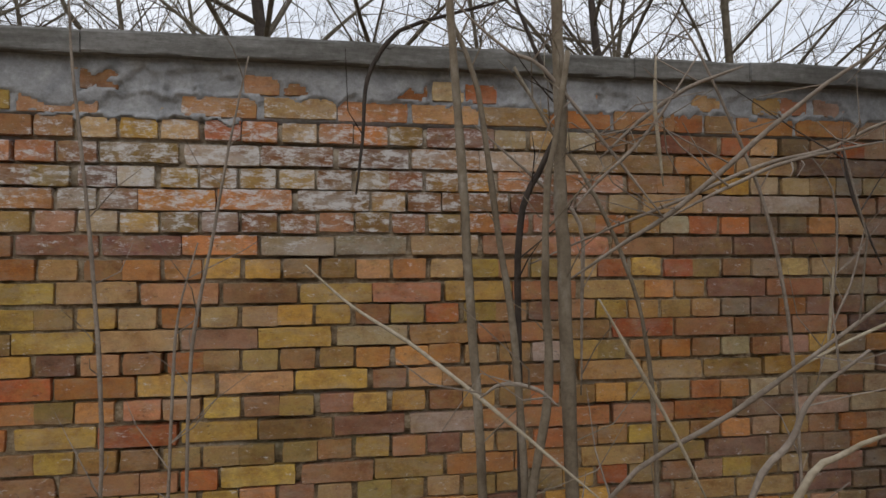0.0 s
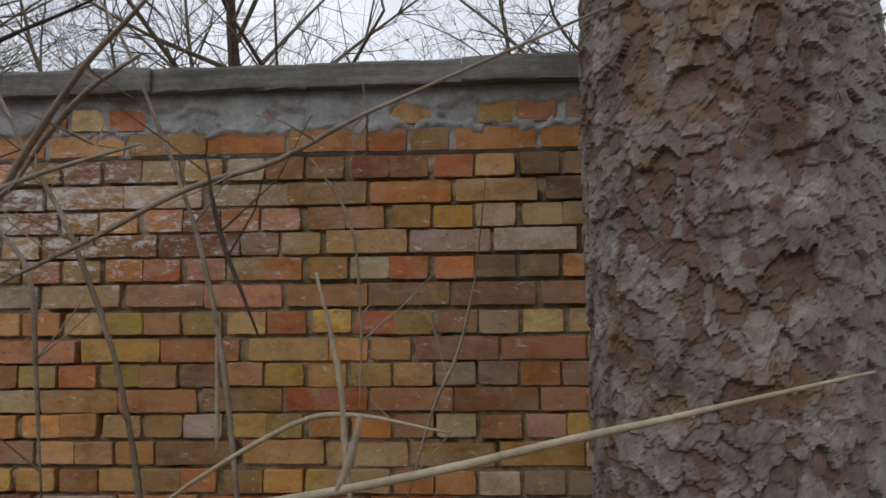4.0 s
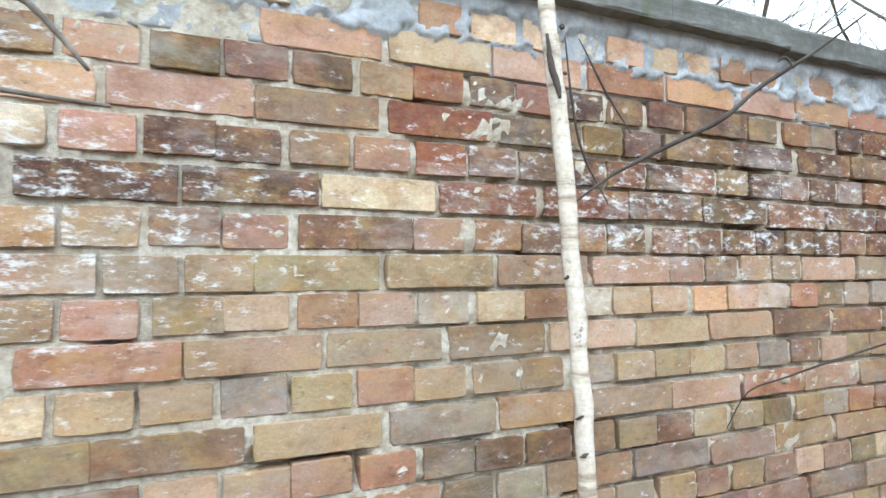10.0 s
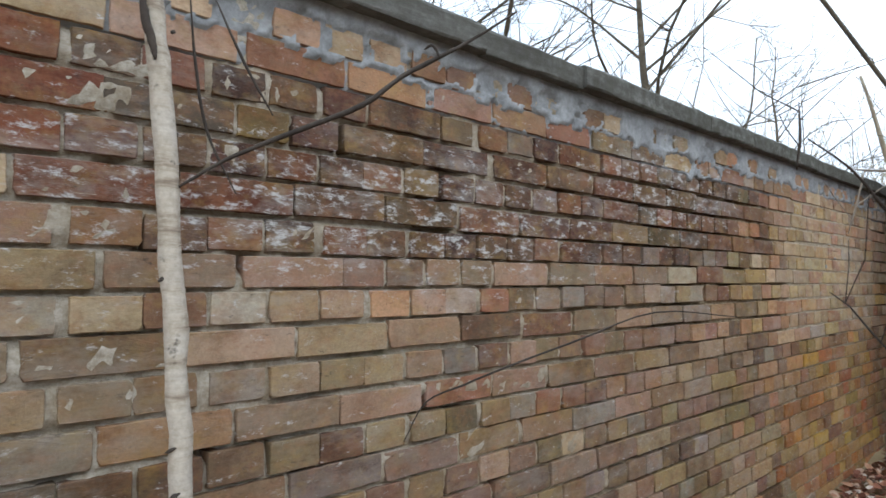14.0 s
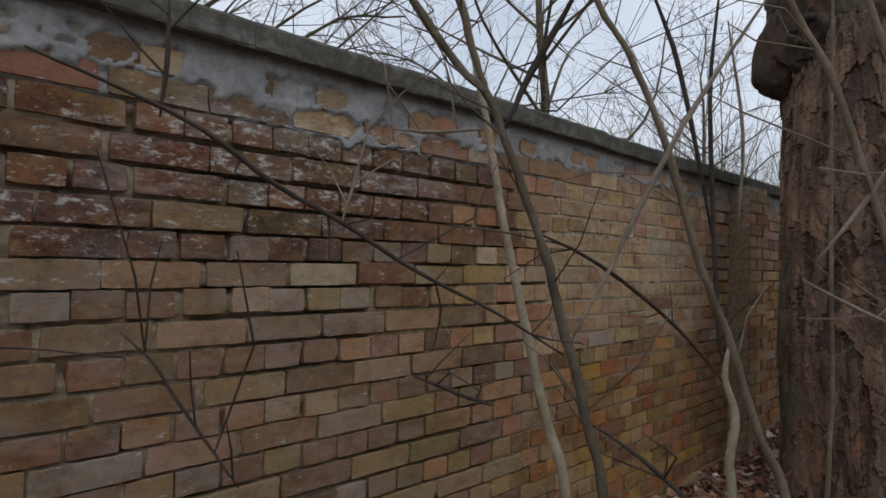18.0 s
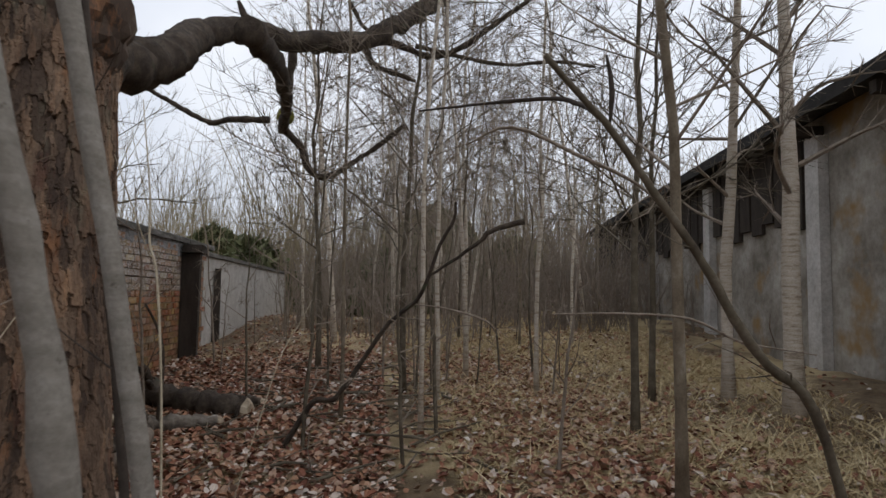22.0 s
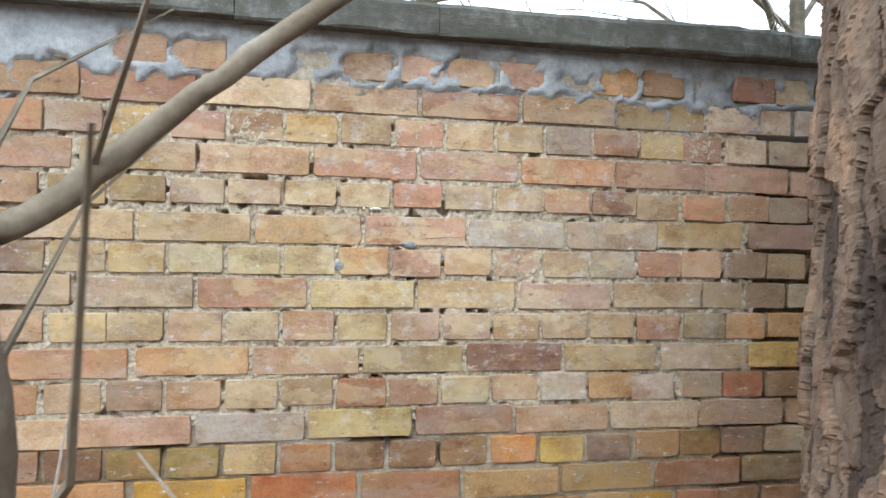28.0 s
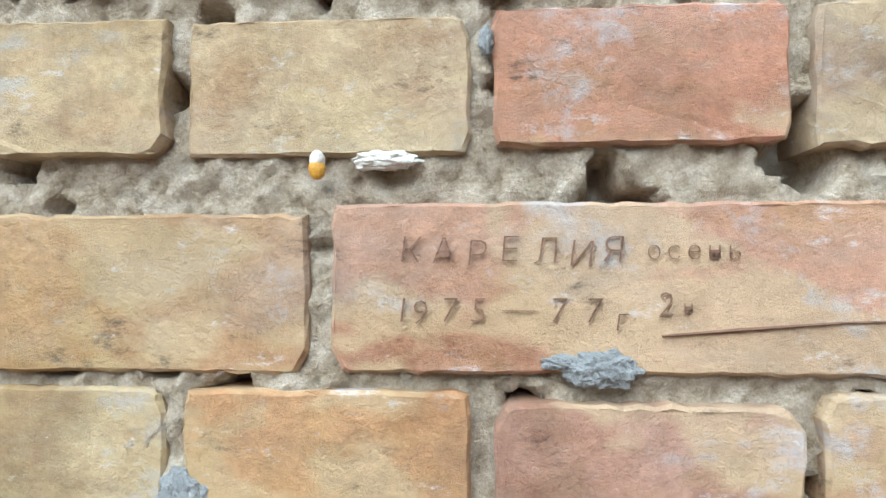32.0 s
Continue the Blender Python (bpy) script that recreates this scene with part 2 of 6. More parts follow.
MORTAR = mortar_material()
POINTING = stone_material("sandy_pointing", [(0.32, (0.29, 0.225, 0.15)), (0.44, (0.47, 0.385, 0.28)), (0.56, (0.57, 0.485, 0.37)), (0.7, (0.68, 0.6, 0.49))], 110, 300, 0.9, 0.004, stain=(14, 0.64, (0.45, 0.42, 0.36)))
PLASTER = stone_material("cement_render", [(0.3, (0.22, 0.223, 0.23)), (0.5, (0.33, 0.335, 0.342)), (0.7, (0.43, 0.432, 0.43))], 11, 150, 0.7, 0.004, stain=(3.0, 0.58, (0.15, 0.145, 0.135)))
COPING = stone_material("weathered_concrete", [(0.3, (0.085, 0.08, 0.072)), (0.5, (0.16, 0.155, 0.142)), (0.7, (0.27, 0.265, 0.25))], 6, 90, 0.7, 0.004, stretch=(0.5, 1, 3), stain=(5.0, 0.6, (0.09, 0.1, 0.06)), lit_or_overgrown=((9.8, 2.2), (5.6, 0.9), (0.07, 0.067, 0.05)))
WHITEWASH = stone_material("whitewashed_render", [(0.3, (0.4, 0.38, 0.35)), (0.6, (0.6, 0.58, 0.55))], 3, 40)
BARNWALL = stone_material("stained_barn_render", [(0.3, (0.17, 0.15, 0.12)), (0.5, (0.33, 0.3, 0.26)), (0.7, (0.5, 0.47, 0.42))], 1.6, 30, stain=(0.9, 0.57, (0.28, 0.18, 0.08)))
BARNROOF = stone_material("dark_felt_roof", [(0.3, (0.02, 0.019, 0.018)), (0.7, (0.05, 0.045, 0.04))], 3, 30)
TIMBER = stone_material("rotten_timber", [(0.3, (0.03, 0.025, 0.02)), (0.7, (0.07, 0.055, 0.045))], 8, 60, stretch=(1, 1, 0.2))
SOIL = stone_material("woodland_soil", [(0.3, (0.1, 0.068, 0.042)), (0.5, (0.19, 0.135, 0.08)), (0.7, (0.3, 0.225, 0.135))], 3, 60, 1.0, 0.02, stain=(0.35, 0.47, (0.44, 0.34, 0.19)))
GREY = stone_material("grey_sapling_bark", [(0.3, (0.12, 0.09, 0.06)), (0.55, (0.215, 0.175, 0.125)), (0.7, (0.33, 0.29, 0.235))], 12, 80, 0.4, 0.002, stretch=(1, 1, 0.5))
ASPEN = stone_material("smooth_aspen_bark", [(0.3, (0.19, 0.175, 0.15)), (0.5, (0.26, 0.24, 0.21)), (0.7, (0.33, 0.31, 0.28))], 14, 60, 0.4, 0.002, stretch=(0.6, 0.6, 2), stain=(40, 0.66, (0.09, 0.075, 0.06)))
PALE = stone_material("pale_dry_cane", [(0.3, (0.26, 0.21, 0.14)), (0.7, (0.46, 0.4, 0.3))], 14, 80, 0.3, 0.001)
TWIG = stone_material("brown_twig_bark", [(0.3, (0.17, 0.135, 0.105)), (0.7, (0.34, 0.285, 0.23))], 14, 90, 0.4, 0.001)
TWIGBARK = stone_material("mossy_stem_bark", [(0.3, (0.07, 0.055, 0.04)), (0.5, (0.12, 0.1, 0.07)), (0.7, (0.2, 0.17, 0.13))], 9, 90, 0.5, 0.002)
DARK = stone_material("dark_twig_bark", [(0.3, (0.035, 0.028, 0.024)), (0.7, (0.085, 0.068, 0.055))], 14, 90, 0.4, 0.001)
STRAW = stone_material("green_straw", [(0.3, (0.14, 0.15, 0.07)), (0.7, (0.26, 0.26, 0.14))], 14, 90, 0.2, 0.001)
DEAD = stone_material("bleached_dead_wood", [(0.3, (0.24, 0.19, 0.14)), (0.5, (0.45, 0.37, 0.27)), (0.7, (0.62, 0.53, 0.41))], 9, 50, 0.7, 0.003, stretch=(1, 1, 0.4))
BARK = stone_material("rough_branch_bark", [(0.3, (0.08, 0.066, 0.055)), (0.5, (0.17, 0.145, 0.12)), (0.7, (0.3, 0.265, 0.225))], 14, 70, 0.9, 0.004)
OAK = stone_material("old_tree_bark", [(0.3, (0.03, 0.023, 0.018)), (0.5, (0.065, 0.05, 0.038)), (0.7, (0.12, 0.095, 0.072))], 9, 45, 1.0, 0.012, stain=(6, 0.63, (0.075, 0.085, 0.05)))
TRUNK = stone_material("brown_fissured_bark", [(0.3, (0.04, 0.027, 0.02)), (0.43, (0.125, 0.085, 0.06)), (0.58, (0.2, 0.14, 0.098)), (0.72, (0.29, 0.18, 0.108))], 7, 75, 0.7, 0.004, stretch=(1, 1, 0.3), inner=((0.05, 0.035, 0.027), 0.36, 0.75, (1.3, 1.22, 1.15)), patches=((2.0, 0.52, (0.055, 0.04, 0.032), 0.65), (4.0, 0.57, (0.32, 0.15, 0.07), 0.55), (2.6, 0.54, (0.15, 0.15, 0.105), 0.55), (6.0, 0.58, (0.12, 0.05, 0.035), 0.5)))
# the pale spot near x 2.86 paints light from the right onto the trunk
PINE = stone_material("flaky_pine_bark", [(0.33, (0.07, 0.056, 0.048)), (0.43, (0.135, 0.112, 0.1)), (0.55, (0.2, 0.175, 0.162)), (0.68, (0.27, 0.245, 0.225))], 14, 70, 0.6, 0.003, inner=((0.115, 0.066, 0.043), 0.42, 0.75, (1.25, 1.24, 1.22)), patches=((5.0, 0.54, (0.17, 0.1, 0.05), 0.7), (4.0, 0.57, (0.29, 0.285, 0.265), 0.6), (9.0, 0.6, (0.13, 0.062, 0.055), 0.6), (16, 0.6, (0.04, 0.032, 0.028), 0.8)), lit_or_overgrown=((2.86, 1.6), (0.15, 1.0), (0.215, 0.2, 0.19)))
LICHEN = stone_material("yellow_moss", [(0.3, (0.12, 0.12, 0.02)), (0.7, (0.25, 0.24, 0.05))], 14, 90)
BIRCH = stone_material("white_birch_bark", [(0.36, (0.3, 0.24, 0.18)), (0.46, (0.52, 0.45, 0.36)), (0.7, (0.64, 0.585, 0.51))], 12, 60, 0.4, 0.002, stretch=(0.5, 0.5, 3.5), stain=(26, 0.66, (0.06, 0.05, 0.04)))
FARWOOD = stone_material("far_wood_bark", [(0.3, (0.18, 0.15, 0.09)), (0.7, (0.34, 0.285, 0.185))], 2, 20)
SCRATCH = stone_material("scratched_brick", [(0.3, (0.17, 0.095, 0.06)), (0.7, (0.26, 0.15, 0.1))], 50, 90)
SHELLWHITE = stone_material("white_shell", [(0.3, (0.6, 0.57, 0.5)), (0.7, (0.75, 0.72, 0.66))], 60, 90)
SHELLGOLD = stone_material("golden_shell", [(0.3, (0.55, 0.27, 0.03)), (0.7, (0.68, 0.38, 0.06))], 60, 90, rough=0.4)
CEMENT_BLOB = stone_material("grey_cement_smear", [(0.3, (0.27, 0.28, 0.28)), (0.7, (0.46, 0.47, 0.46))], 60, 250, 1.0, 0.004)
BLUE = stone_material("blue_plastic", [(0.3, (0.12, 0.35, 0.6)), (0.7, (0.2, 0.45, 0.7))], 20, 40, 0.2, 0.001, 0.4)
BRICK_CRUMB = stone_material("brick_crumb", [(0.3, (0.4, 0.2, 0.1)), (0.7, (0.5, 0.28, 0.15))], 60, 90)
PAPER = stone_material("pale_litter", [(0.3, (0.5, 0.52, 0.55)), (0.7, (0.65, 0.66, 0.68))], 20, 40)


def island_material(name, stops, rough=0.85):
    m, t, p = base(name, rough)
    g = t.nodes.new("ShaderNodeNewGeometry")
    c = ramp(t, g.outputs["Random Per Island"], stops)
    c = mix(t, step(t, noise_tex(t, 40, 4, 0.6, "World"), 0.3, 0.7), c, mix(t, 1.0, c, (0.7, 0.65, 0.6), 'MULTIPLY'))
    link(t, c, p.inputs["Base Color"])
    return m


LEAF = island_material("fallen_leaves", [(0.0, (0.13, 0.05, 0.035)), (0.3, (0.27, 0.115, 0.07)), (0.55, (0.4, 0.235, 0.145)), (0.82, (0.46, 0.33, 0.25)), (0.9, (0.58, 0.49, 0.42)), (1.0, (0.72, 0.66, 0.6))])
GRASS = island_material("dry_grass", [(0.0, (0.42, 0.31, 0.16)), (0.5, (0.6, 0.48, 0.27)), (1.0, (0.72, 0.62, 0.4))])
NEEDLE = island_material("conifer_needles", [(0.0, (0.08, 0.095, 0.045)), (1.0, (0.17, 0.18, 0.09))])


# ---- helpers of this scene ----
def mesh_ob(name, verts, faces, material, parent=None, label="", smooth=False):
    me = bpy.data.meshes.new(name)
    me.from_pydata([tuple(v) for v in verts], [], faces)
    me.materials.append(material)
    if smooth:
        me.polygons.foreach_set("use_smooth", [True] * len(me.polygons))
    ob = new(name, me)
    if parent:
        ob.parent = parent
        ob.matrix_parent_inverse = parent.matrix_world.inverted()
    if label:
        tagged(ob, label)
    return ob


def thing(name, label, category, at=(0, 0, 0), group="", kind=""):
    e = new(name)
    e.location = at
    e.matrix_world = Matrix.Translation(at)
    return tagged(e, label, category, group, kind)


def spline(pts, n):
    """A smooth line through a few control points."""
    p = np.array(pts, float)
    if len(p) < 3:
        s = np.linspace(0, 1, max(2, n))[:, None]
        return p[0] * (1 - s) + p[-1] * s
    q = np.vstack([2 * p[0] - p[1], p, 2 * p[-1] - p[-2]])
    out = []
    for i in range(len(p) - 1):
        a, b, c, d = q[i:i + 4]
        for s in np.linspace(0, 1, n, endpoint=False):
            out.append(0.5 * (2 * b + (c - a) * s + (2 * a - 5 * b + 4 * c - d) * s * s + (3 * b - a - 3 * c + d) * s ** 3))
    out.append(p[-1])
    return np.array(out)


def tube(line, radii, sides, rng, rough=0.08):
    """Vertices and faces of a round, slightly lumpy tube along a line."""
    line = np.asarray(line)
    d = np.gradient(line, axis=0)
    d /= np.linalg.norm(d, axis=1)[:, None] + 1e-9
    ref = np.array((0.31, 0.83, 0.46))
    u = np.cross(d, ref)
    u /= np.linalg.norm(u, axis=1)[:, None] + 1e-9
    w = np.cross(d, u)
    a = np.linspace(0, 2 * np.pi, sides, endpoint=False)
    r = np.asarray(radii)[:, None] * (1 + rough * rng.standard_normal((len(line), sides)) * 0.6 + rough * rng.standard_normal((len(line), 1)))
    v = line[:, None, :] + r[..., None] * (np.cos(a)[None, :, None] * u[:, None, :] + np.sin(a)[None, :, None] * w[:, None, :])
    v = v.reshape(-1, 3)
    f = []
    for i in range(len(line) - 1):
        for j in range(sides):
            k = (j + 1) % sides
            f.append((i * sides + j, i * sides + k, (i + 1) * sides + k, (i + 1) * sides + j))
    f.append(tuple(range(sides))[::-1])
    f.append(tuple((len(line) - 1) * sides + j for j in range(sides)))
    return v, f


RNG = np.random.default_rng(7)


def stem(parent, name, material, r, pts, rough=0.04, twigs=True):
    """One stem or twig through a few points: thin end first, thick end last."""
    big = r > 0.025
    line = spline(pts, 7 if big else 4)
    line = line + RNG.standard_normal(line.shape) * r * 0.07
    n = len(line)
    rad = r * (0.55 + 0.45 * np.linspace(0, 1, n)) if name == "stem" else r * (0.42 + 0.58 * np.linspace(0, 1, n) if name == "bough" else 0.4 + 0.6 * np.sin(np.pi * np.linspace(0, 1, n)))
    if name == "limb":
        rad = r * (1.0 - 0.45 * np.linspace(0, 1, n))
    v, f = tube(line, rad, 14 if big else 7, RNG, rough)
    if name == "stem":
        # swollen knots along the stem
        for _ in range(int(n / 3)):
            i = RNG.integers(1, n - 1)
            s = 14 if big else 7
            v[i * s:(i + 1) * s] = line[i] + (v[i * s:(i + 1) * s] - line[i]) * 1.07
    ob = mesh_ob(name, v, f, material, parent, smooth=True)
    if twigs and r < 0.02 and name in ("twig", "stem"):
        vs, fs, off = [], [], 0
        for _ in range(max(1, n // 3)):
            i = RNG.integers(0, n - 1)
            d = line[min(i + 1, n - 1)] - line[max(i - 1, 0)]
            d /= np.linalg.norm(d) + 1e-9
            side = np.cross(d, RNG.standard_normal(3))
            side /= np.linalg.norm(side) + 1e-9
            L = RNG.uniform(0.04, 0.3)
            e = line[i] + (side * 0.8 - d * 0.5 + np.array((0, 0.0, 0.25))) * L
            m = (line[i] + e) / 2 + RNG.standard_normal(3) * L * 0.08
            tv, tf = tube(np.array([line[i], m, e]), [min(0.0022, r * 0.5), 0.0016, 0.0008], 4, RNG, 0.05)
            vs.append(tv)
            fs += [tuple(x + off for x in q) for q in tf]
            off += len(tv)
        tagged(mesh_ob("twig_spray", np.vstack(vs), fs, material, parent), kind="stuff")
    return ob


def log(material, r, pts):
    p = thing("fallen_log", "weathered fallen log lying on leaf litter", "log", pts[0], "logs by the wall")
    line = spline(pts, 6)
    v, f = tube(spline(pts, 14), r * (1 + 0.12 * np.sin(np.arange(len(spline(pts, 14))) * 0.9)), 16, RNG, 0.13)
    mesh_ob("log_body", v, f, material, p, smooth=True)
    v, f = tube(np.array([line[-1], line[-1] + (line[-1] - line[-2]) * 0.05 / np.linalg.norm(line[-1] - line[-2])]), [r * 0.93, r * 0.5], 12, RNG, 0.1)
    mesh_ob("broken_end", v, f, DEAD, p)
    return p


def smooth_field(shape, cell, rng):
    """Soft random field from a coarse grid; cell: its mesh, up and across."""
    ny, nx = shape
    cu, cv = cell if isinstance(cell, tuple) else (cell, cell)
    cy, cx = int(ny / cu) + 3, int(nx / cv) + 3
    g = rng.random((cy, cx))
    y, x = np.linspace(0, cy - 2.001, ny), np.linspace(0, cx - 2.001, nx)
    iy, ix = y.astype(int), x.astype(int)
    fy, fx = (y - iy)[:, None], (x - ix)[None, :]
    fy, fx = fy * fy * (3 - 2 * fy), fx * fx * (3 - 2 * fx)
    return (g[np.ix_(iy, ix)] * (1 - fy) * (1 - fx) + g[np.ix_(iy + 1, ix)] * fy * (1 - fx) + g[np.ix_(iy, ix + 1)] * (1 - fy) * fx + g[np.ix_(iy + 1, ix + 1)] * fy * fx)


def plates(u, v, cu, cv, rng):
    """Bark plates as ragged cells: each one's own level, how far down it a point lies, and the distance from its edge."""
    ju, jv, level = rng.random((cu, cv + 2)), rng.random((cu, cv + 2)), rng.random((cu, cv + 2))
    iu, iv = np.floor(u).astype(int), np.floor(v).astype(int)
    d1, d2 = np.full(u.shape, 9.0), np.full(u.shape, 9.0)
    own, down = np.zeros(u.shape), np.zeros(u.shape)
    for a in (-1, 0, 1):
        for c in (-1, 0, 1):
            ci, cj = (iu + a) % cu, np.clip(iv + c, 0, cv + 1)
            dv = iv + c + jv[ci, cj] - v
            d = np.hypot(iu + a + ju[ci, cj] - u, dv)
            near = d < d1
            d2 = np.where(near, d1, np.minimum(d2, d))
            own, down = np.where(near, level[ci, cj], own), np.where(near, dv, down)
            d1 = np.where(near, d, d1)
    return own, down, np.clip((d2 - d1) / 0.14, 0, 1)


def bark_trunk(parent, material, cx, cy, lean, z0, z1, r0, r1, flare, depth, rng, nu=220, nv=420, flaky=False):
    """A trunk whose bark is real relief: thin flaky scales, or long ridges and plates."""
    a = np.linspace(0, 2 * np.pi, nu, endpoint=False)
    z = np.linspace(z0, z1, nv)
    A, Z = np.meshgrid(a, z)
    s = (Z - z0) / (z1 - z0)
    rad = r0 + (r1 - r0) * s + flare * np.exp(-(Z - z0) / 0.28) * (1 + 0.35 * np.cos(A * 5 + 0.7))
    rad = rad * (1 + 0.025 * np.sin(A * 3 + Z * 1.7) + 0.02 * np.sin(A * 2 - Z * 2.3))
    sh = A.shape
    k = 0.5 if flaky else 0.5
    ragged = k * (0.9 * (smooth_field(sh, (16, 7), rng) - 0.5) + 0.5 * (smooth_field(sh, (4, 3), rng) - 0.5))
    rough = k * (0.9 * (smooth_field(sh, (9, 9), rng) - 0.5) + 0.45 * (smooth_field(sh, (3, 3), rng) - 0.5))
    cu, cv = (40, int((z1 - z0) / 0.055)) if flaky else (44, int((z1 - z0) / 0.23))
    turn = 0 if flaky else 1.1 * smooth_field(sh, (150, 80), rng) + 0.5 * s
    o1, n1, e1 = plates(A / (2 * np.pi) * cu + ragged + turn, s * cv + rough, cu, cv, rng)
    cu, cv = int(cu * 2.1), int(cv * 2.2)
    o2, n2, e2 = plates(A / (2 * np.pi) * cu + ragged * 1.3 + turn * 2, s * cv + rough * 1.3, cu, cv, rng)
    broad = smooth_field(sh, (40, 26), rng) - 0.5
    grain = smooth_field(sh, (7, 2), rng) - 0.5
    if flaky:
        h = depth * (1.2 * o1 + 0.55 * n1 + 0.55 * o2 + 0.3 * n2 + 0.3 * np.minimum(e1 * 3, 1) + 0.4 * broad + 0.1 * grain - 1.0)
    else:
        h = depth * (1.2 * o1 + 0.9 * n1 + 0.45 * np.minimum(e1 * 2, 1) + 0.35 * o2 + 0.25 * n2 + 0.9 * broad + 0.3 * grain - 1.4)
    h += 0.0004 * rng.standard_normal(sh)
    # close the ring: let the relief run into itself
    w = np.clip((nu - 1 - np.arange(nu)) / 14, 0, 1)[None, :]
    h = h * w + h[:, :1] * (1 - w)
    R = rad + h
    X = cx + lean[0] * (Z - 1.5) + R * np.cos(A)
    Y = cy + lean[1] * (Z - 1.5) + R * np.sin(A)
    v = np.stack([X, Y, Z], -1).reshape(-1, 3)
    f = []
    for i in range(nv - 1):
        o = i * nu
        for j in range(nu):
            k = (j + 1) % nu
            f.append((o + j, o + k, o + nu + k, o + nu + j))
    ob = mesh_ob("trunk", v, f, material, parent)
    at = ob.data.attributes.new("plate", 'FLOAT', 'POINT')
    at.data.foreach_set("value", (0.6 * o1 + 0.4 * o2).astype(np.float32).ravel())
    return ob


# ---- ground ----
GZ = 0.12


def ground_height(x, y):
    return GZ + np.interp(x, [8.5, 10.3, 12.8, 16, 18, 21, 30], [0, 0.09, 0.3, 0.38, 0.52, 0.63, 0.75]) + 0.035 * np.sin(x * 0.9 + y * 0.4) + 0.03 * np.sin(y * 1.3 - x * 0.5) + np.clip(-y - 3, 0, 8) * 0.02


gx = np.concatenate([np.linspace(-400, -12, 12), np.linspace(-10, 30, 161), np.linspace(34, 400, 12)])
gy = np.concatenate([np.linspace(-400, -22, 12), np.linspace(-20, 12, 129), np.linspace(16, 400, 12)])
GX, GY = np.meshgrid(gx, gy)
GH = ground_height(GX, GY) + np.random.default_rng(3).standard_normal(GX.shape) * 0.012
gv = np.stack([GX, GY, GH], -1).reshape(-1, 3)
gn = len(gx)
gf = [(i * gn + j, i * gn + j + 1, (i + 1) * gn + j + 1, (i + 1) * gn + j) for i in range(len(gy) - 1) for j in range(gn - 1)]
tagged(mesh_ob("ground", gv, gf, SOIL, smooth=True), "bare woodland soil under leaf litter", "ground", kind="structure")

# ---- wall core, mortar and render ----
C, Z2, P = 0.079, 1.95, 0.2582
X0, X1 = -4.5, 17.4
ZTOP = 2.14
wrng = np.random.default_rng(11)


def low(k):
    return Z2 - (k - 2) * C


def sheet(name, x, z, Y, material, parent):
    XX, ZZ = np.meshgrid(x, z)
    v = np.stack([XX, Y, ZZ], -1).reshape(-1, 3)
    n = len(x)
    f = [(i * n + j, i * n + j + 1, (i + 1) * n + j + 1, (i + 1) * n + j) for i in range(len(z) - 1) for j in range(n - 1)]
    return mesh_ob(name, v, f, material, parent, smooth=True)


wall = thing("wall_brick", "old garden wall of mixed red and yellow brick", "wall", (0, 0.2, 0), kind="structure")


def box_mesh(x0, x1, y0, y1, z0, z1, j=0.0, rng=wrng):
    v = np.array([(x, y, z) for x in (x0, x1) for y in (y0, y1) for z in (z0, z1)], float)
    v += rng.standard_normal(v.shape) * j
    return v, [(0, 1, 3, 2), (4, 6, 7, 5), (0, 4, 5, 1), (2, 3, 7, 6), (0, 2, 6, 4), (1, 5, 7, 3)]


v, f = box_mesh(X0, X1, 0.06, 0.36, -0.3, ZTOP)
mesh_ob("core", v, f, MORTAR, wall)
mx, mz = np.arange(X0, X1, 0.016), np.arange(0.0, ZTOP, 0.0158)
sh = (len(mz), len(mx))
MY = 0.0155 - 0.009 * smooth_field(sh, 9, wrng) + 0.006 * smooth_field(sh, 2.5, wrng) + 0.0022 * wrng.standard_normal(sh)
# fuller pointing in the better kept middle stretch
MY -= 0.0085 * np.clip((mx - 3.1) / 0.6, 0, 1) * np.clip((8.0 - mx) / 0.9, 0, 1) * (0.55 + 0.6 * smooth_field(sh, 30, wrng))
MY -= 0.006 * np.clip((mx - 8.4) / 0.5, 0, 1) * np.clip((11.0 - mx) / 0.5, 0, 1)
# washed-out joints
MY += 0.03 * np.clip((smooth_field(sh, 4, wrng) * 0.6 + smooth_field(sh, 11, wrng) * 0.4 - 0.66) * 8, 0, 1)
# raked-out bed joints along most of the wall
raked = smooth_field(sh, 14, wrng) * 0.6 + smooth_field(sh, 60, wrng) * 0.4
bed = (np.arange(len(mz)) % 5 == 3)[:, None] & ((mx < 3.2) | ((mx > 5.3) & (mx < 8.8)) | (mx > 10.6))[None, :]
MY += 0.03 * bed * np.clip((raked - 0.33) * 5, 0, 1) * np.where(((mx > 5.3) & (mx < 7.3)) | ((mx > 0.9) & (mx < 3.2)), 0.45, 1)[None, :]
fine_zone = (mx[None, :] > 8.92) & (mx[None, :] < 10.68) & (mz[:, None] > 1.22) & (mz[:, None] < 1.98)
sheet("mortar", mx, mz, MY + 0.025 * fine_zone, MORTAR, wall)
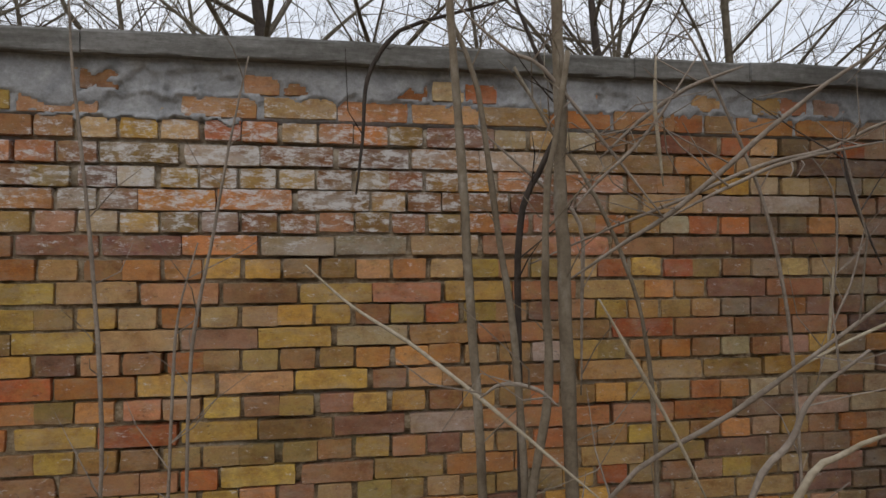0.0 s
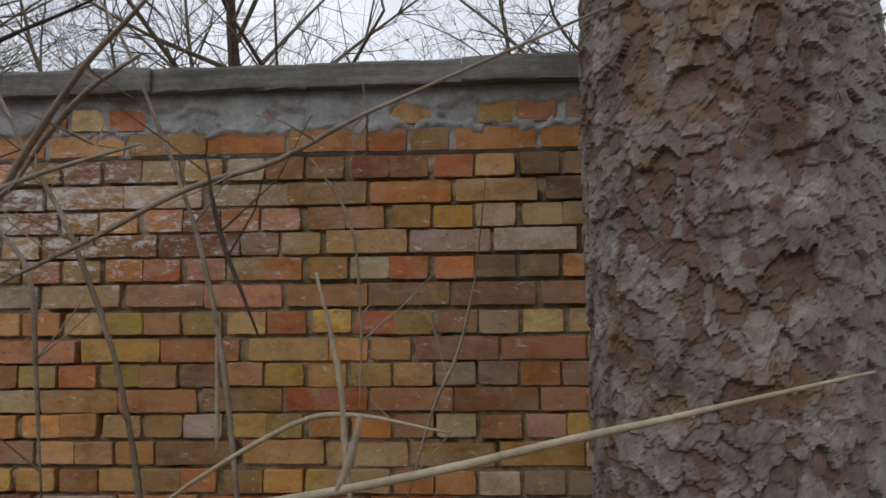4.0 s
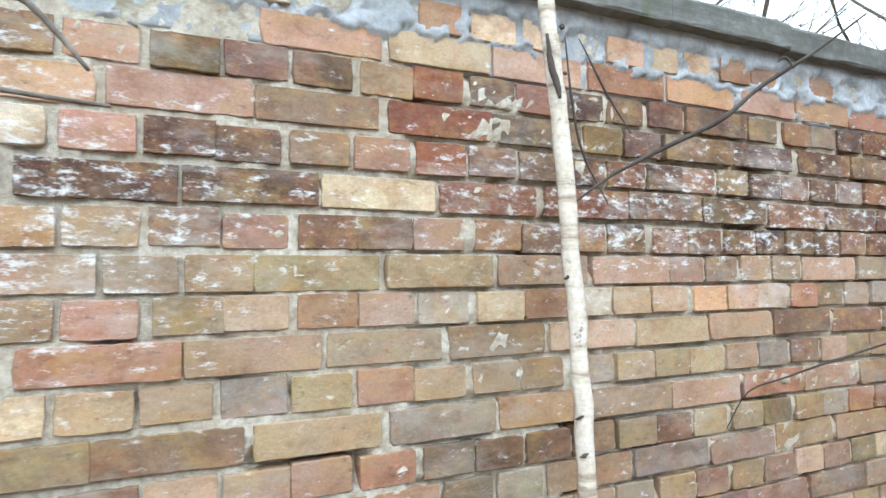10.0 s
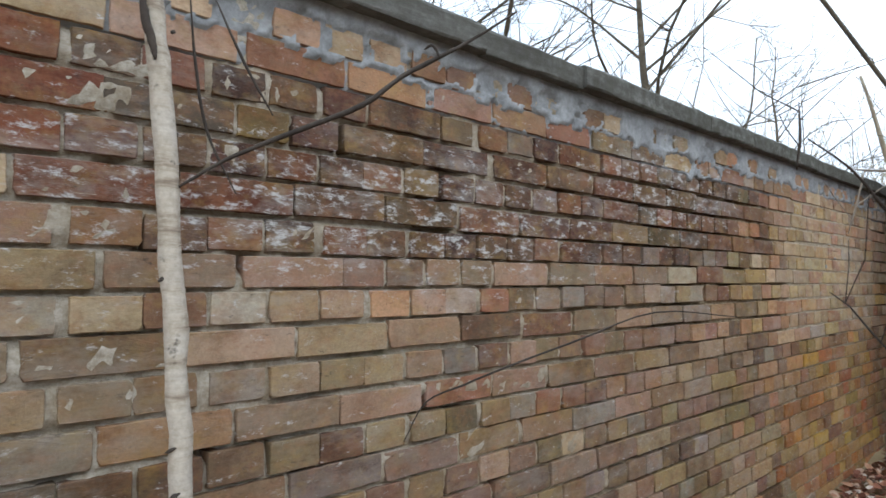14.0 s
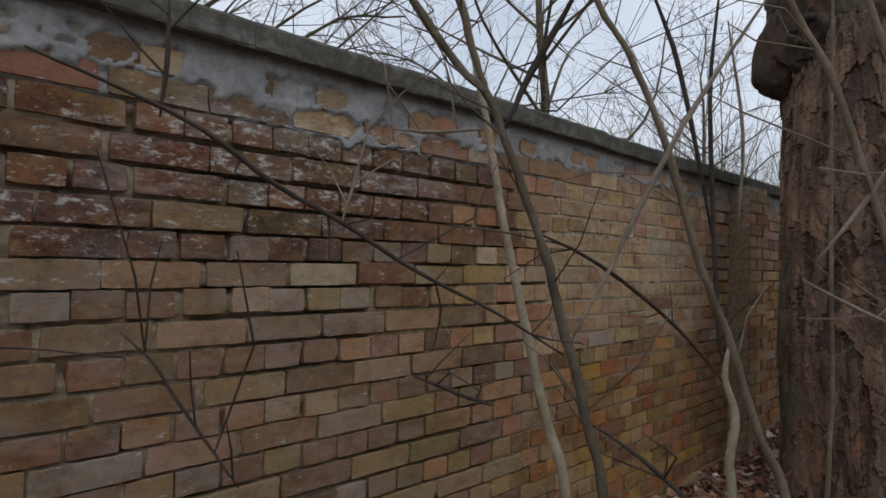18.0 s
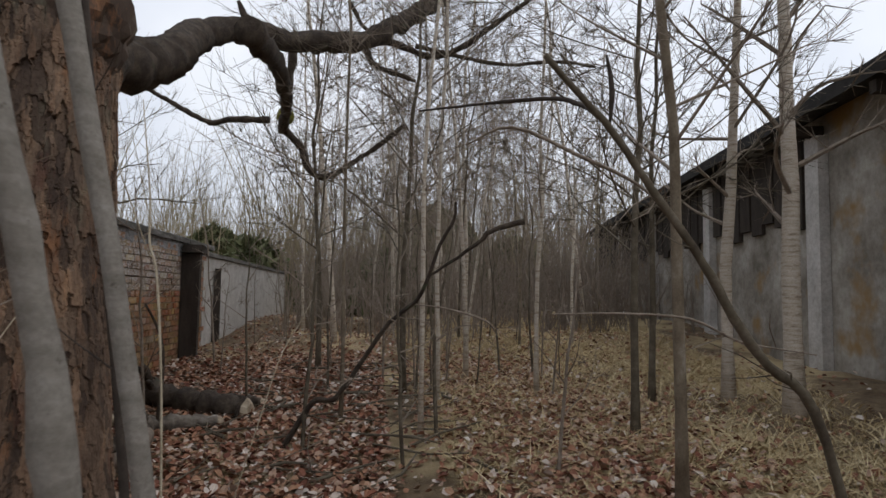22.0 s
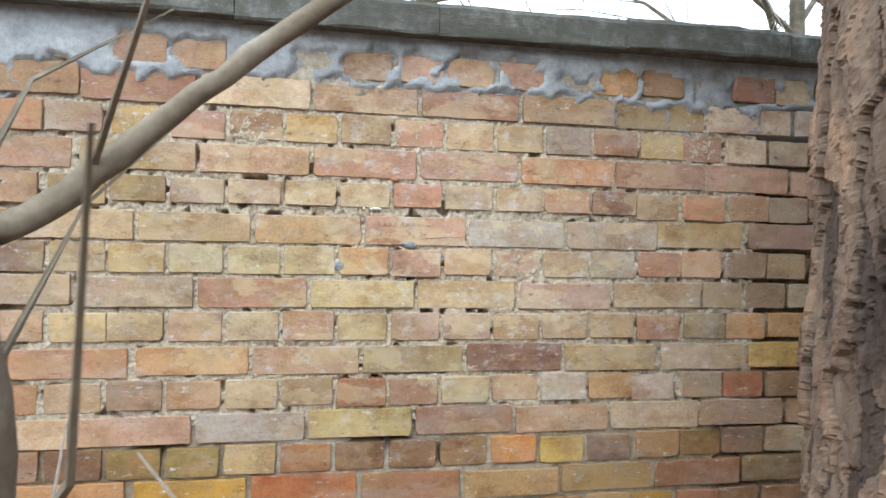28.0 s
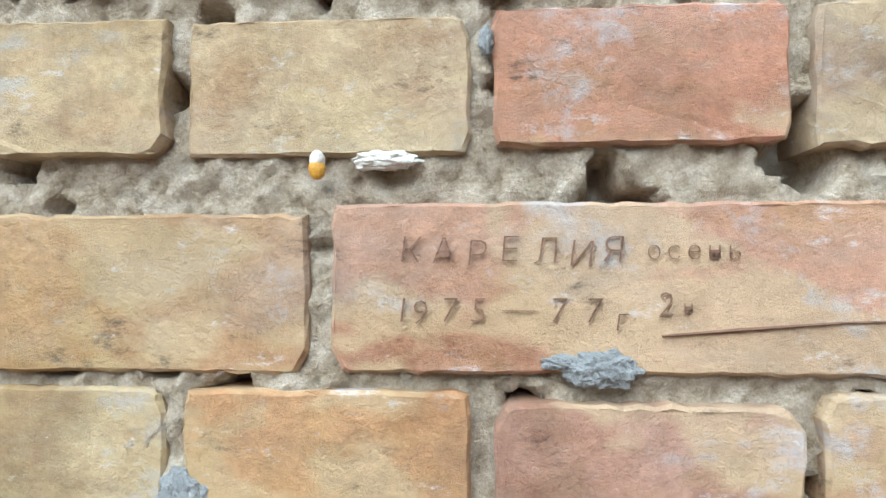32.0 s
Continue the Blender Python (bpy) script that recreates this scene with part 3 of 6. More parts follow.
# sandy, pitted pointing where the wall is best kept
fx, fz = np.arange(8.9, 10.7, 0.0034), np.arange(1.2, 2.0, 0.0034)
sh = (len(fz), len(fx))
FY = 0.0036 - 0.004 * smooth_field(sh, 34, wrng) + 0.004 * smooth_field(sh, 6, wrng) + 0.0048 * smooth_field(sh, 2.2, wrng) + 0.0012 * wrng.standard_normal(sh)
FY += 0.035 * np.clip((smooth_field(sh, 5, wrng) * 0.7 + smooth_field(sh, 40, wrng) * 0.3 - 0.71) * 9, 0, 1)
sheet("pointing", fx, fz, np.maximum(FY, 0.0022 + 0.0006 * wrng.random(sh)), POINTING, wall)

# cement render over the top courses, ragged towards the bricks, which show through it in places
rx, rz = np.arange(X0, X1, 0.0095), np.arange(1.7, ZTOP + 0.01, 0.0095)
sh = (len(rz), len(rx))
RX, RZ = np.meshgrid(rx, rz)
WX = RX + 0.05 * (smooth_field(sh, 5, wrng) - 0.5) + 0.03 * (smooth_field(sh, 2.2, wrng) - 0.5)
WZ = RZ + 0.035 * (smooth_field(sh, 5, wrng) - 0.5) + 0.022 * (smooth_field(sh, 2.2, wrng) - 0.5)
keep = (WZ - 2.055) / 0.05 + 2.2 * (smooth_field(sh, 26, wrng) - 0.5) + 1.0 * (smooth_field(sh, 9, wrng) - 0.5)
for cx, zc, w, h in ((0.0, 1.98, 0.42, 0.13), (2.75, 2.06, 0.7, 0.08), (4.6, 2.03, 0.4, 0.07), (6.6, 2.0, 0.5, 0.12), (7.5, 1.99, 0.7, 0.12), (8.3, 2.01, 0.5, 0.1), (9.55, 2.04, 0.6, 0.08), (12.8, 1.97, 0.6, 0.13)):
    keep += 1.15 * np.exp(-(((RX - cx) / w) ** 2 + ((RZ - zc) / h) ** 2))
chip = 0.5 * (smooth_field(sh, 6, wrng) - 0.5) + 0.35 * (smooth_field(sh, 2.5, wrng) - 0.5)
for k in (1, 2, 3):
    # filled joints, and rounded bricks that the render has come off
    keep += (1.3 if k < 3 else 0.55) * np.exp(-((WZ - low(k) + 0.006) / 0.014) ** 2)
    pw = P / 2 if k % 2 else P
    u = (WX - (9.835 if k % 2 else 9.9)) / pw
    bare = wrng.random(400) < (0.66, 0.88, 0.95)[k - 1]
    du, dz = np.abs(u % 1 - 0.52) / 0.47, np.abs(WZ - low(k) - 0.034) / 0.034
    keep -= 2.6 * (bare[np.floor(u).astype(int) % 400] & (1 - (du ** 4 + dz ** 4) ** 0.25 + chip > 0.02))
    if k < 3:
        keep += 0.8 * np.exp(-((u % 1 - 0.02) * pw / 0.008) ** 2) * (np.abs(WZ - low(k) - 0.034) < 0.036)
RY = np.where(keep > 0, -0.001 - 0.0035 * np.clip(keep, 0, 1) - 0.005 * smooth_field(sh, 11, wrng), np.where(RZ > low(2) - 0.01, 0.008, 0.045)) + 0.0008 * wrng.standard_normal(sh)
sheet("cement_render", rx, rz, RY, PLASTER, wall)

# ---- coping slabs ----
cop = thing("wall_coping", "weathered grey concrete coping slabs on the wall", "coping", (0, 0.15, ZTOP), kind="structure")
x = X0
while x < X1:
    L = 0.47 + wrng.uniform(-0.015, 0.02)
    dz, dy = wrng.normal(0, 0.003), wrng.normal(0, 0.004)
    prof = [(-0.047, 0.0), (-0.05, 0.006), (-0.05, 0.066), (-0.043, 0.077), (0.16, 0.092), (0.4, 0.08), (0.4, 0.0)]
    nx = 9
    vv, ff = [], []
    for i in range(nx):
        xx = x + 0.0008 + (L - 0.0016) * i / (nx - 1)
        end = 0.004 if i in (0, nx - 1) else 0
        for yy, zz in prof:
            vv.append((xx, yy + dy + (end if yy < 0 else 0) + wrng.normal(0, 0.0016), ZTOP + zz + dz + wrng.normal(0, 0.0013)))
    m = len(prof)
    for i in range(nx - 1):
        for j in range(m):
            k = (j + 1) % m
            ff.append((i * m + j, i * m + k, (i + 1) * m + k, (i + 1) * m + j))
    ff += [tuple(range(m))[::-1], tuple((nx - 1) * m + j for j in range(m))]
    mesh_ob("slab", vv, ff, COPING, cop)
    x += L

# ---- pier, end post and whitewashed stretch ----
v, f = box_mesh(11.08, 11.43, -0.13, 0.1, -0.2, 2.13, 0.004)
pier = thing("wall_pier", "shallow brick pier with mortared joints on the wall", "pier", (11.25, -0.1, 0), kind="structure")
mesh_ob("pier_core", v, f, MORTAR, pier)
post = thing("gate_post", "dark rotten timber post at the wall end", "post", (16.25, -0.15, 0.5))
v, f = box_mesh(16.16, 16.33, -0.24, -0.03, 0.3, 2.0, 0.012)
mesh_ob("post_shaft", v, f, TIMBER, post)
v, f = box_mesh(16.1, 16.5, -0.27, -0.02, 2.0, 2.11, 0.014)
mesh_ob("post_cap", v, f, TIMBER, post)
v, f = box_mesh(17.4, 27.0, 0.0, 0.35, -0.3, 2.03)
tagged(mesh_ob("wall_whitewashed", v, f, WHITEWASH), "flaking whitewashed wall beyond the timber post", "wall", kind="structure")
for i in range(9):
    v, f = box_mesh(17.4 + i * 1.06, 18.46 + i * 1.06, -0.05, 0.4, 2.034, 2.1, 0.003)
    mesh_ob("slab", v, f, COPING, cop)
v, f = box_mesh(18.0, 18.1, -0.12, -0.02, 0.5, 1.85, 0.012)
rail = thing("leaning_stake", "dark stake leaning on the whitewashed wall", "stake", (18.05, -0.07, 0.6))
mesh_ob("stake_shaft", v, f, TIMBER, rail)

# ---- barn ----
barn = thing("barn", "long low barn with stained walls and dark roof", "barn", (15, -9, 0))
bd = Vector((8.6, -1.6, 0)).normalized()
bn = Vector((bd.y, -bd.x, 0))
bo = Vector((11.4, -7.55, 0.75)) - bd * 7


def barn_block(name, a0, a1, b0, b1, z0, z1, material, label="", parent=barn):
    v = [tuple(bo + bd * a + bn * b + Vector((0, 0, z))) for a in (a0, a1) for b in (b0, b1) for z in (z0, z1)]
    return mesh_ob(name, v, [(0, 1, 3, 2), (4, 6, 7, 5), (0, 4, 5, 1), (2, 3, 7, 6), (0, 2, 6, 4), (1, 5, 7, 3)], material, parent, label)


barn_block("front_wall", 0, 27, 0.5, 0.8, -1.0, 3.25, BARNWALL)
barn_block("end_wall", 26.7, 27, 0.8, 8, -1.0, 3.1, BARNWALL)
rv = [tuple(bo + bd * a + bn * b + Vector((0, 0, z))) for a in (-0.5, 27.5) for b, z in ((0, 3.12), (5, 4.5), (10, 3.12), (0, 3.3), (5, 4.68), (10, 3.3))]
mesh_ob("roof", rv, [(0, 1, 7, 6), (1, 2, 8, 7), (3, 9, 10, 4), (4, 10, 11, 5), (0, 6, 9, 3), (2, 5, 11, 8), (0, 3, 4, 1), (1, 4, 5, 2), (6, 7, 10, 9), (7, 8, 11, 10)], BARNROOF, barn)
for i in range(14):
    barn_block("rafter_end", 1 + i * 1.9, 1.12 + i * 1.9, 0.05, 0.5, 2.96, 3.1, TIMBER)
for i in range(36):
    barn_block("board", 11 + i * 0.44, 11.4 + i * 0.44, 0.44 - 0.012 * (i % 3), 0.496, 1.75 + 0.05 * (i * 7 % 5), 3.1, TIMBER)
for i in range(6):
    barn_block("pilaster", 2.2 + i * 4.1, 2.55 + i * 4.1, 0.36, 0.496, -0.8, 2.95, WHITEWASH, "flaking whitewashed pilaster")

# ---- pine trunk ----
pine = thing("pine_tree", "old pine with thick flaky grey-pink bark", "pine tree", (2.674, -0.714, GZ))
prng = np.random.default_rng(21)
bark_trunk(pine, PINE, 2.674, -0.714, (0.0, 0.0), 0.0, 3.4, 0.258, 0.231, 0.1, 0.0082, prng, 420, 760, True)
bark_trunk(pine, PINE, 2.674, -0.714, (0.0, 0.0), 3.4, 7.0, 0.228, 0.18, 0.0, 0.016, prng, 160, 260, True)
# loose curled flakes standing off the trunk
fv, ff = [], []
for i in range(300):
    a, z = prng.uniform(0, 2 * np.pi), prng.uniform(0.3, 2.9)
    r = 0.262 - (z / 6) * 0.047 + prng.uniform(-0.004, 0.004)
    s = 0.005 + 0.011 * prng.random() ** 2
    w, tilt = s * prng.uniform(0.5, 1.1), prng.uniform(0.001, 0.006)
    tw = prng.normal(0, 0.5)
    o = len(fv)
    for u, t2, lift in ((-1, -1, tilt), (0, -1.15, tilt * 1.25), (1, -0.9, tilt), (-0.9, 0.2, tilt * 0.5), (0, 0.1, tilt * 0.8), (1, 0.2, tilt * 0.5), (-0.7, 1, 0), (0.1, 1.2, 0), (0.8, 0.9, 0)):
        du, dz = u * w + prng.normal(0, 0.002), t2 * s + prng.normal(0, 0.002)
        aa = a + (du * math.cos(tw) - dz * math.sin(tw)) / r
        fv.append((2.674 + (r + lift) * math.cos(aa), -0.714 + (r + lift) * math.sin(aa), z + du * math.sin(tw) + dz * math.cos(tw)))
    for q in ((0, 1, 4, 3), (1, 2, 5, 4), (3, 4, 7, 6), (4, 5, 8, 7)):
        ff.append(tuple(o + k for k in q))
flakes = mesh_ob("flake_bark", fv, ff, PINE, pine)
tagged(flakes, kind="stuff")
for z, L, a in ((1.9, 0.24, -0.12), (1.8, 0.22, -0.2), (1.68, 0.2, -0.16), (1.62, 0.17, -0.22), (1.57, 0.14, -0.1), (1.97, 0.14, -0.15)):
    rr = 0.255
    p0 = np.array((2.674 + rr * math.cos(a), -0.714 + rr * math.sin(a), z))
    out = np.array((math.cos(a), math.sin(a), 0))
    line = spline([p0, p0 + out * 0.016 + np.array((0, 0, -L * 0.5)), p0 + out * prng.uniform(0.05, 0.085) + np.array((0, 0, -L))], 5)
    sv, sf = [], []
    for i, c in enumerate(line):
        w = 0.027 * (1 - 0.85 * i / len(line)) * prng.uniform(0.7, 1.2)
        t3 = np.array((-math.sin(a), math.cos(a), 0))
        th = out * 0.022 * prng.uniform(0.6, 1.3) * (1 - 0.7 * i / len(line))
        sv += [c - t3 * w - th, c + t3 * w - th, c + t3 * w, c - t3 * w]
    for i in range(len(line) - 1):
        for j in range(4):
            k = (j + 1) % 4
            sf.append((i * 4 + j, i * 4 + k, i * 4 + 4 + k, i * 4 + 4 + j))
    mesh_ob("loose_bark_strip", sv, sf, OAK, pine, "dark hanging strip of loose bark")

# ---- old tree with the low limb ----
TX, TY = 10.636, -0.848
old_tree = thing("old_tree", "massive old tree with fissured brown bark", "tree", (TX, TY, GZ))
bark_trunk(old_tree, TRUNK, TX, TY, (0.02, 0.03), 0.0, 2.9, 0.374, 0.364, 0.1, 0.0125, np.random.default_rng(31), 500, 700)
bark_trunk(old_tree, OAK, TX + 0.03, TY + 0.04, (0.02, 0.06), 2.7, 7.0, 0.37, 0.22, 0.02, 0.014, np.random.default_rng(32), 160, 240)
krng = np.random.default_rng(33)
for kx, ky, kz, kr in ((-0.2, 0.36, 2.8, 0.14), (-0.16, 0.22, 2.92, 0.21), (-0.22, 0.12, 3.0, 0.2), (-0.02, -0.12, 3.0, 0.27)):
    bm = bmesh.new()
    bmesh.ops.create_icosphere(bm, subdivisions=4, radius=kr)
    for vv in bm.verts:
        n = noise.noise(vv.co * 7 + Vector((kx * 9, ky, 0))) * 0.3 + noise.noise(Vector((vv.co.x * 40, vv.co.y * 40, vv.co.z * 14))) * 0.13
        q = vv.co * (1 + n)
        vv.co = Vector((q.x, q.y, q.z * 1.6)) + Vector((TX + kx * 0.75, TY + ky, kz))
    me = bpy.data.meshes.new("burl")
    bm.to_mesh(me)
    bm.free()
    me.materials.append(TRUNK)
    ob = new("burl", me)
    ob.parent, ob.matrix_parent_inverse = old_tree, old_tree.matrix_world.inverted()
ring = spline([(10.27 + 0.02 * math.sin(i), -0.69 + 0.075 * math.cos(i * math.pi / 4), 2.84 + 0.075 * math.sin(i * math.pi / 4)) for i in range(9)], 4)
v, f = tube(ring, [0.022] * len(ring), 8, krng, 0.12)
mesh_ob("knot_ring", v, f, OAK, old_tree, "healed ring round a branch scar", smooth=True)
for a, L in ((0.2, 0.9), (1.9, 0.6), (-1.3, 0.7), (3.2, 0.55), (-2.3, 0.6)):
    d = np.array((math.cos(a), math.sin(a), 0))
    line = spline([np.array((TX, TY, 0.3)) + d * 0.26, np.array((TX, TY, 0.17)) + d * 0.45, np.array((TX, TY, 0.06)) + d * L], 5)
    v, f = tube(line, np.linspace(0.11, 0.03, len(line)), 12, krng, 0.14)
    mesh_ob("root", v, f, OAK, old_tree, smooth=True)

# ---- bare trees ----
def bare_tree(name, label, category, bark, h, r, seed, spread=0.5, start=0.25, boughs=26, twigs=9, at=(0, 0, 0), lean=0.0, fine=None):
    """A leafless tree: a tapered trunk and a crown of boughs that fork into fine twigs."""
    rng = np.random.default_rng(seed)
    p = thing(name, label, category, at)
    n = 12
    zz = np.linspace(-0.15, h, n)
    cx = np.cumsum(rng.normal(0, 0.012 * h, n)) * (zz / h).clip(0) + lean * zz
    cy = np.cumsum(rng.normal(0, 0.012 * h, n)) * (zz / h).clip(0)
    line = np.stack([cx, cy, zz], 1)
    rad = r * (1 - 0.93 * (zz / h).clip(0, 1)) + 0.004
    rad[0] *= 1.35
    o = np.array(at)
    v, f = tube(line + o, rad, 10, rng, 0.05)
    mesh_ob("trunk", v, f, bark, p, smooth=True)
    vs, fs, off = [], [], 0

    def add(pts, r0, r1, sides):
        nonlocal off
        tv, tf = tube(np.array(pts) + o, np.linspace(r0, r1, len(pts)), sides, rng, 0.04)
        vs.append(tv)
        fs.extend(tuple(a + off for a in q) for q in tf)
        off += len(tv)

    for b in range(boughs):
        s = start + (1 - start) * (b + rng.random()) / boughs
        z0 = s * h
        i = min(n - 2, int(np.searchsorted(zz, z0)) - 1)
        w = (z0 - zz[i]) / (zz[i + 1] - zz[i])
        c = line[i] * (1 - w) + line[i + 1] * w
        a = b * 2.4 + rng.normal(0, 0.4)
        L = h * spread * (1.05 - 0.75 * s) * rng.uniform(0.7, 1.2)
        out = np.array((math.cos(a), math.sin(a), 0))
        rise = rng.uniform(0.35, 1.1)
        q1 = c + out * L * 0.45 + np.array((0, 0, L * 0.45 * rise)) + rng.normal(0, 0.05 * L, 3)
        q2 = c + out * L * 0.8 + np.array((0, 0, L * 0.85 * rise)) + rng.normal(0, 0.09 * L, 3)
        rb = max(0.006, r * 0.42 * (1 - 0.75 * s))
        bl = spline([c, q1, q2], 4)
        add(bl, rb, rb * 0.3, 5)
        for t in range(twigs):
            j = rng.integers(2, len(bl))
            d = rng.normal(0, 1, 3) + out * 1.1 + np.array((0, 0, 0.8))
            d /= np.linalg.norm(d)
            l2 = L * rng.uniform(0.18, 0.5)
            e = bl[j] + d * l2
            m = (bl[j] + e) / 2 + rng.normal(0, 0.07 * l2, 3)
            add([bl[j], m, e], rb * 0.32, 0.0025, 3)
            for g in range(6):
                d2 = d + rng.normal(0, 0.55, 3)
                s2 = m if g else e * 0.6 + m * 0.4
                add([s2, s2 + d2 * l2 * rng.uniform(0.25, 0.5)], 0.0028, 0.0012, 3)
    mesh_ob("crown", np.vstack(vs), fs, fine or TWIG, p)
    return p


def scatter(tree, spots, group):
    for k, (x, y, s, rot) in enumerate(spots):
        m = Matrix.Translation((x, y, float(ground_height(x, y)) - 0.02)) @ Matrix.Rotation(rot, 4, 'Z') @ Matrix.Rotation(0.09 * math.sin(rot * 9), 4, 'X') @ Matrix.Scale(s, 4)
        if k == 0:
            tree.matrix_world = m
            tagged(tree, group=group)
        else:
            c = copy_thing(tree, m)
            c.scale = (s, s, s)


srng = np.random.default_rng(5)
behind = [[], [], []]
for i in range(34):
    x = -9 + i * 1.0 + srng.normal(0, 0.4)
    if x > 6 and i % 3 != 2:
        x -= 16
    if -3 < x < 5 and i % 2:
        x -= 8
    behind[i % 3].append((x, srng.uniform(2.2, 5.5) if i % 2 else srng.uniform(6, 15), srng.uniform(0.75, 1.25), srng.uniform(0, 6.28)))
for j, (h, sp) in enumerate(((7.0, 0.5), (8.5, 0.42), (6.2, 0.6))):
    t = bare_tree("bare_tree", "leafless dark tree behind the garden wall", "tree", TWIGBARK, h, 0.075, 40 + j, sp, 0.15, 24, 8, fine=TWIGBARK)
    scatter(t, behind[j], "trees behind the wall")

for x, y, seed in ((0.2, 3.9, 47), (3.9, 5.0, 49)):
    bare_tree("spreading_tree", "dense dark leafless tree close behind the wall", "tree", DARK, 6.4, 0.11, seed, 0.6, 0.16, 26, 8, (x, y, float(ground_height(x, y))), fine=TWIGBARK)
front = [[], [], []]
for i in range(50):
    a, d = srng.uniform(-0.62, 0.16), srng.uniform(9, 28)
    x, y = 8.2 + d * math.cos(a), -2.0 + d * math.sin(a)
    if y > -0.8 or (x > 11 and y < -6.6 - (x - 11) * 0.19) or (11 < x < 17 and -6.5 < y < -3.6 and i % 4):
        x, y = 17 + srng.uniform(0, 14), srng.uniform(-6.5, -1.2)
    front[(0, 1, 0, 2, 0)[i % 5]].append((x, y, srng.uniform(0.7, 1.2), srng.uniform(0, 6.28)))
for j, (h, r, sp, bk) in enumerate(((9.0, 0.034, 0.2, BIRCH), (8.0, 0.022, 0.24, GREY), (7.0, 0.018, 0.26, TWIGBARK))):
    t = bare_tree("slender_birch" if j == 0 else "slender_tree", "slender white birch in the leafless wood" if j == 0 else "slender bare tree in the leafless wood", "birch tree" if j == 0 else "tree", bk, h, r, 60 + j, sp, 0.22, 24, 7)
    scatter(t, front[j], "birches in the clearing wood" if j == 0 else "slender trees of the wood")
for x, y, r, bk, seed in ((12.3, -6.4, 0.085, BIRCH, 71), (13.0, -6.2, 0.06, BIRCH, 72), (10.1, -4.2, 0.03, GREY, 73), (12.0, -3.04, 0.016, BIRCH, 74), (13.2, -3.3, 0.02, BIRCH, 75), (12.6, -2.4, 0.014, GREY, 76), (13.6, -4.4, 0.022, BIRCH, 77), (14.6, -3.8, 0.024, BIRCH, 78)):
    bare_tree("birch" if bk is BIRCH else "grey_sapling", "white birch with dark marks beside the clearing" if bk is BIRCH else "thin grey sapling at the clearing edge", "birch tree" if bk is BIRCH else "sapling", bk, 8.0, r, seed, 0.17, 0.2, 24, 7, (x, y, float(ground_height(x, y))))

for x, y, seed in ((11.8, -4.7, 171), (13.8, -3.0, 172), (15.2, -2.0, 173), (13.0, -5.4, 174)):
    bare_tree("twiggy_tree", "low bare tree with dense drooping dark twigs", "tree", TWIGBARK, 5.6, 0.03, seed, 0.36, 0.24, 28, 9, (x, y, float(ground_height(x, y))), fine=TWIGBARK)

# thin whips and undergrowth
whips = []
for i in range(46):
    x = srng.uniform(11, 19)
    y = srng.uniform(-5.5, -0.6)
    if abs(y + 1.2) < 0.6 and x < 11.5:
        y -= 1.4
    whips.append((x, y, srng.uniform(0.5, 1.15), srng.uniform(0, 6.28)))
for j in range(2):
    t = bare_tree("thin_whip", "thin bare brown shoot in the leaf litter", "sapling", (TWIGBARK, TWIG)[j], 2.3, 0.012, 80 + j, 0.3, 0.15, 9, 2)
    scatter(t, whips[j::2], "thin shoots in the litter")


def thicket_field(name, label, count, area, h, seed, material):
    rng = np.random.default_rng(seed)
    vs, fs, off = [], [], 0
    for _ in range(count):
        x, y = area(rng)
        hh = h * rng.uniform(0.5, 1.3)
        b = np.array((x, y, float(ground_height(x, y)) - 0.05))
        for _ in range(rng.integers(2, 5)):
            d = np.array((rng.normal(0, 0.22), rng.normal(0, 0.22), 1.0))
            m = b + d * hh * 0.5 + rng.normal(0, 0.05, 3)
            e = b + d * hh * np.array((1.3, 1.3, 1)) + rng.normal(0, 0.1, 3)
            q, qf = tube(np.array([b, m, e]), [0.006 + 0.004 * hh, 0.004 + 0.002 * hh, 0.002], 3, rng, 0.02)
            vs.append(q)
            fs.extend(tuple(k + off for k in a) for a in qf)
            off += len(q)
            for _ in range(4):
                s = rng.uniform(0.2, 0.95)
                st = b * (1 - s) + e * s
                q, qf = tube(np.array([st, st + rng.normal(0, 0.22, 3) * hh * 0.5 + np.array((0, 0, 0.15 * hh))]), [0.003 + 0.001 * hh, 0.0015], 3, rng, 0.02)
                vs.append(q)
                fs.extend(tuple(k + off for k in a) for a in qf)
                off += len(q)
    ob = mesh_ob(name, np.vstack(vs), fs, material)
    return tagged(ob, label, "undergrowth", kind="stuff")


thicket_field("undergrowth", "bare brown undergrowth of the wood", 820, lambda g: (g.uniform(18.5, 36), g.uniform(-11, -0.9)), 2.1, 91, TWIG)
thicket_field("far_wood", "leafless far wood behind the clearing", 1700, lambda g: (g.uniform(26, 70), g.uniform(-45, 25)), 7.0, 92, FARWOOD)
thicket_field("wood_beyond_wall", "leafless wood beyond the garden wall", 260, lambda g: (g.uniform(-30, 40), g.uniform(12, 40)), 8.0, 93, FARWOOD)
# never in view: added behind the camera to block and reflect light
thicket_field("unseen_wood_behind_path", "unseen leafless wood added behind the path to block sky light", 500, lambda g: (g.uniform(-20, 8), g.uniform(-30, -9)), 6.0, 94, FARWOOD)


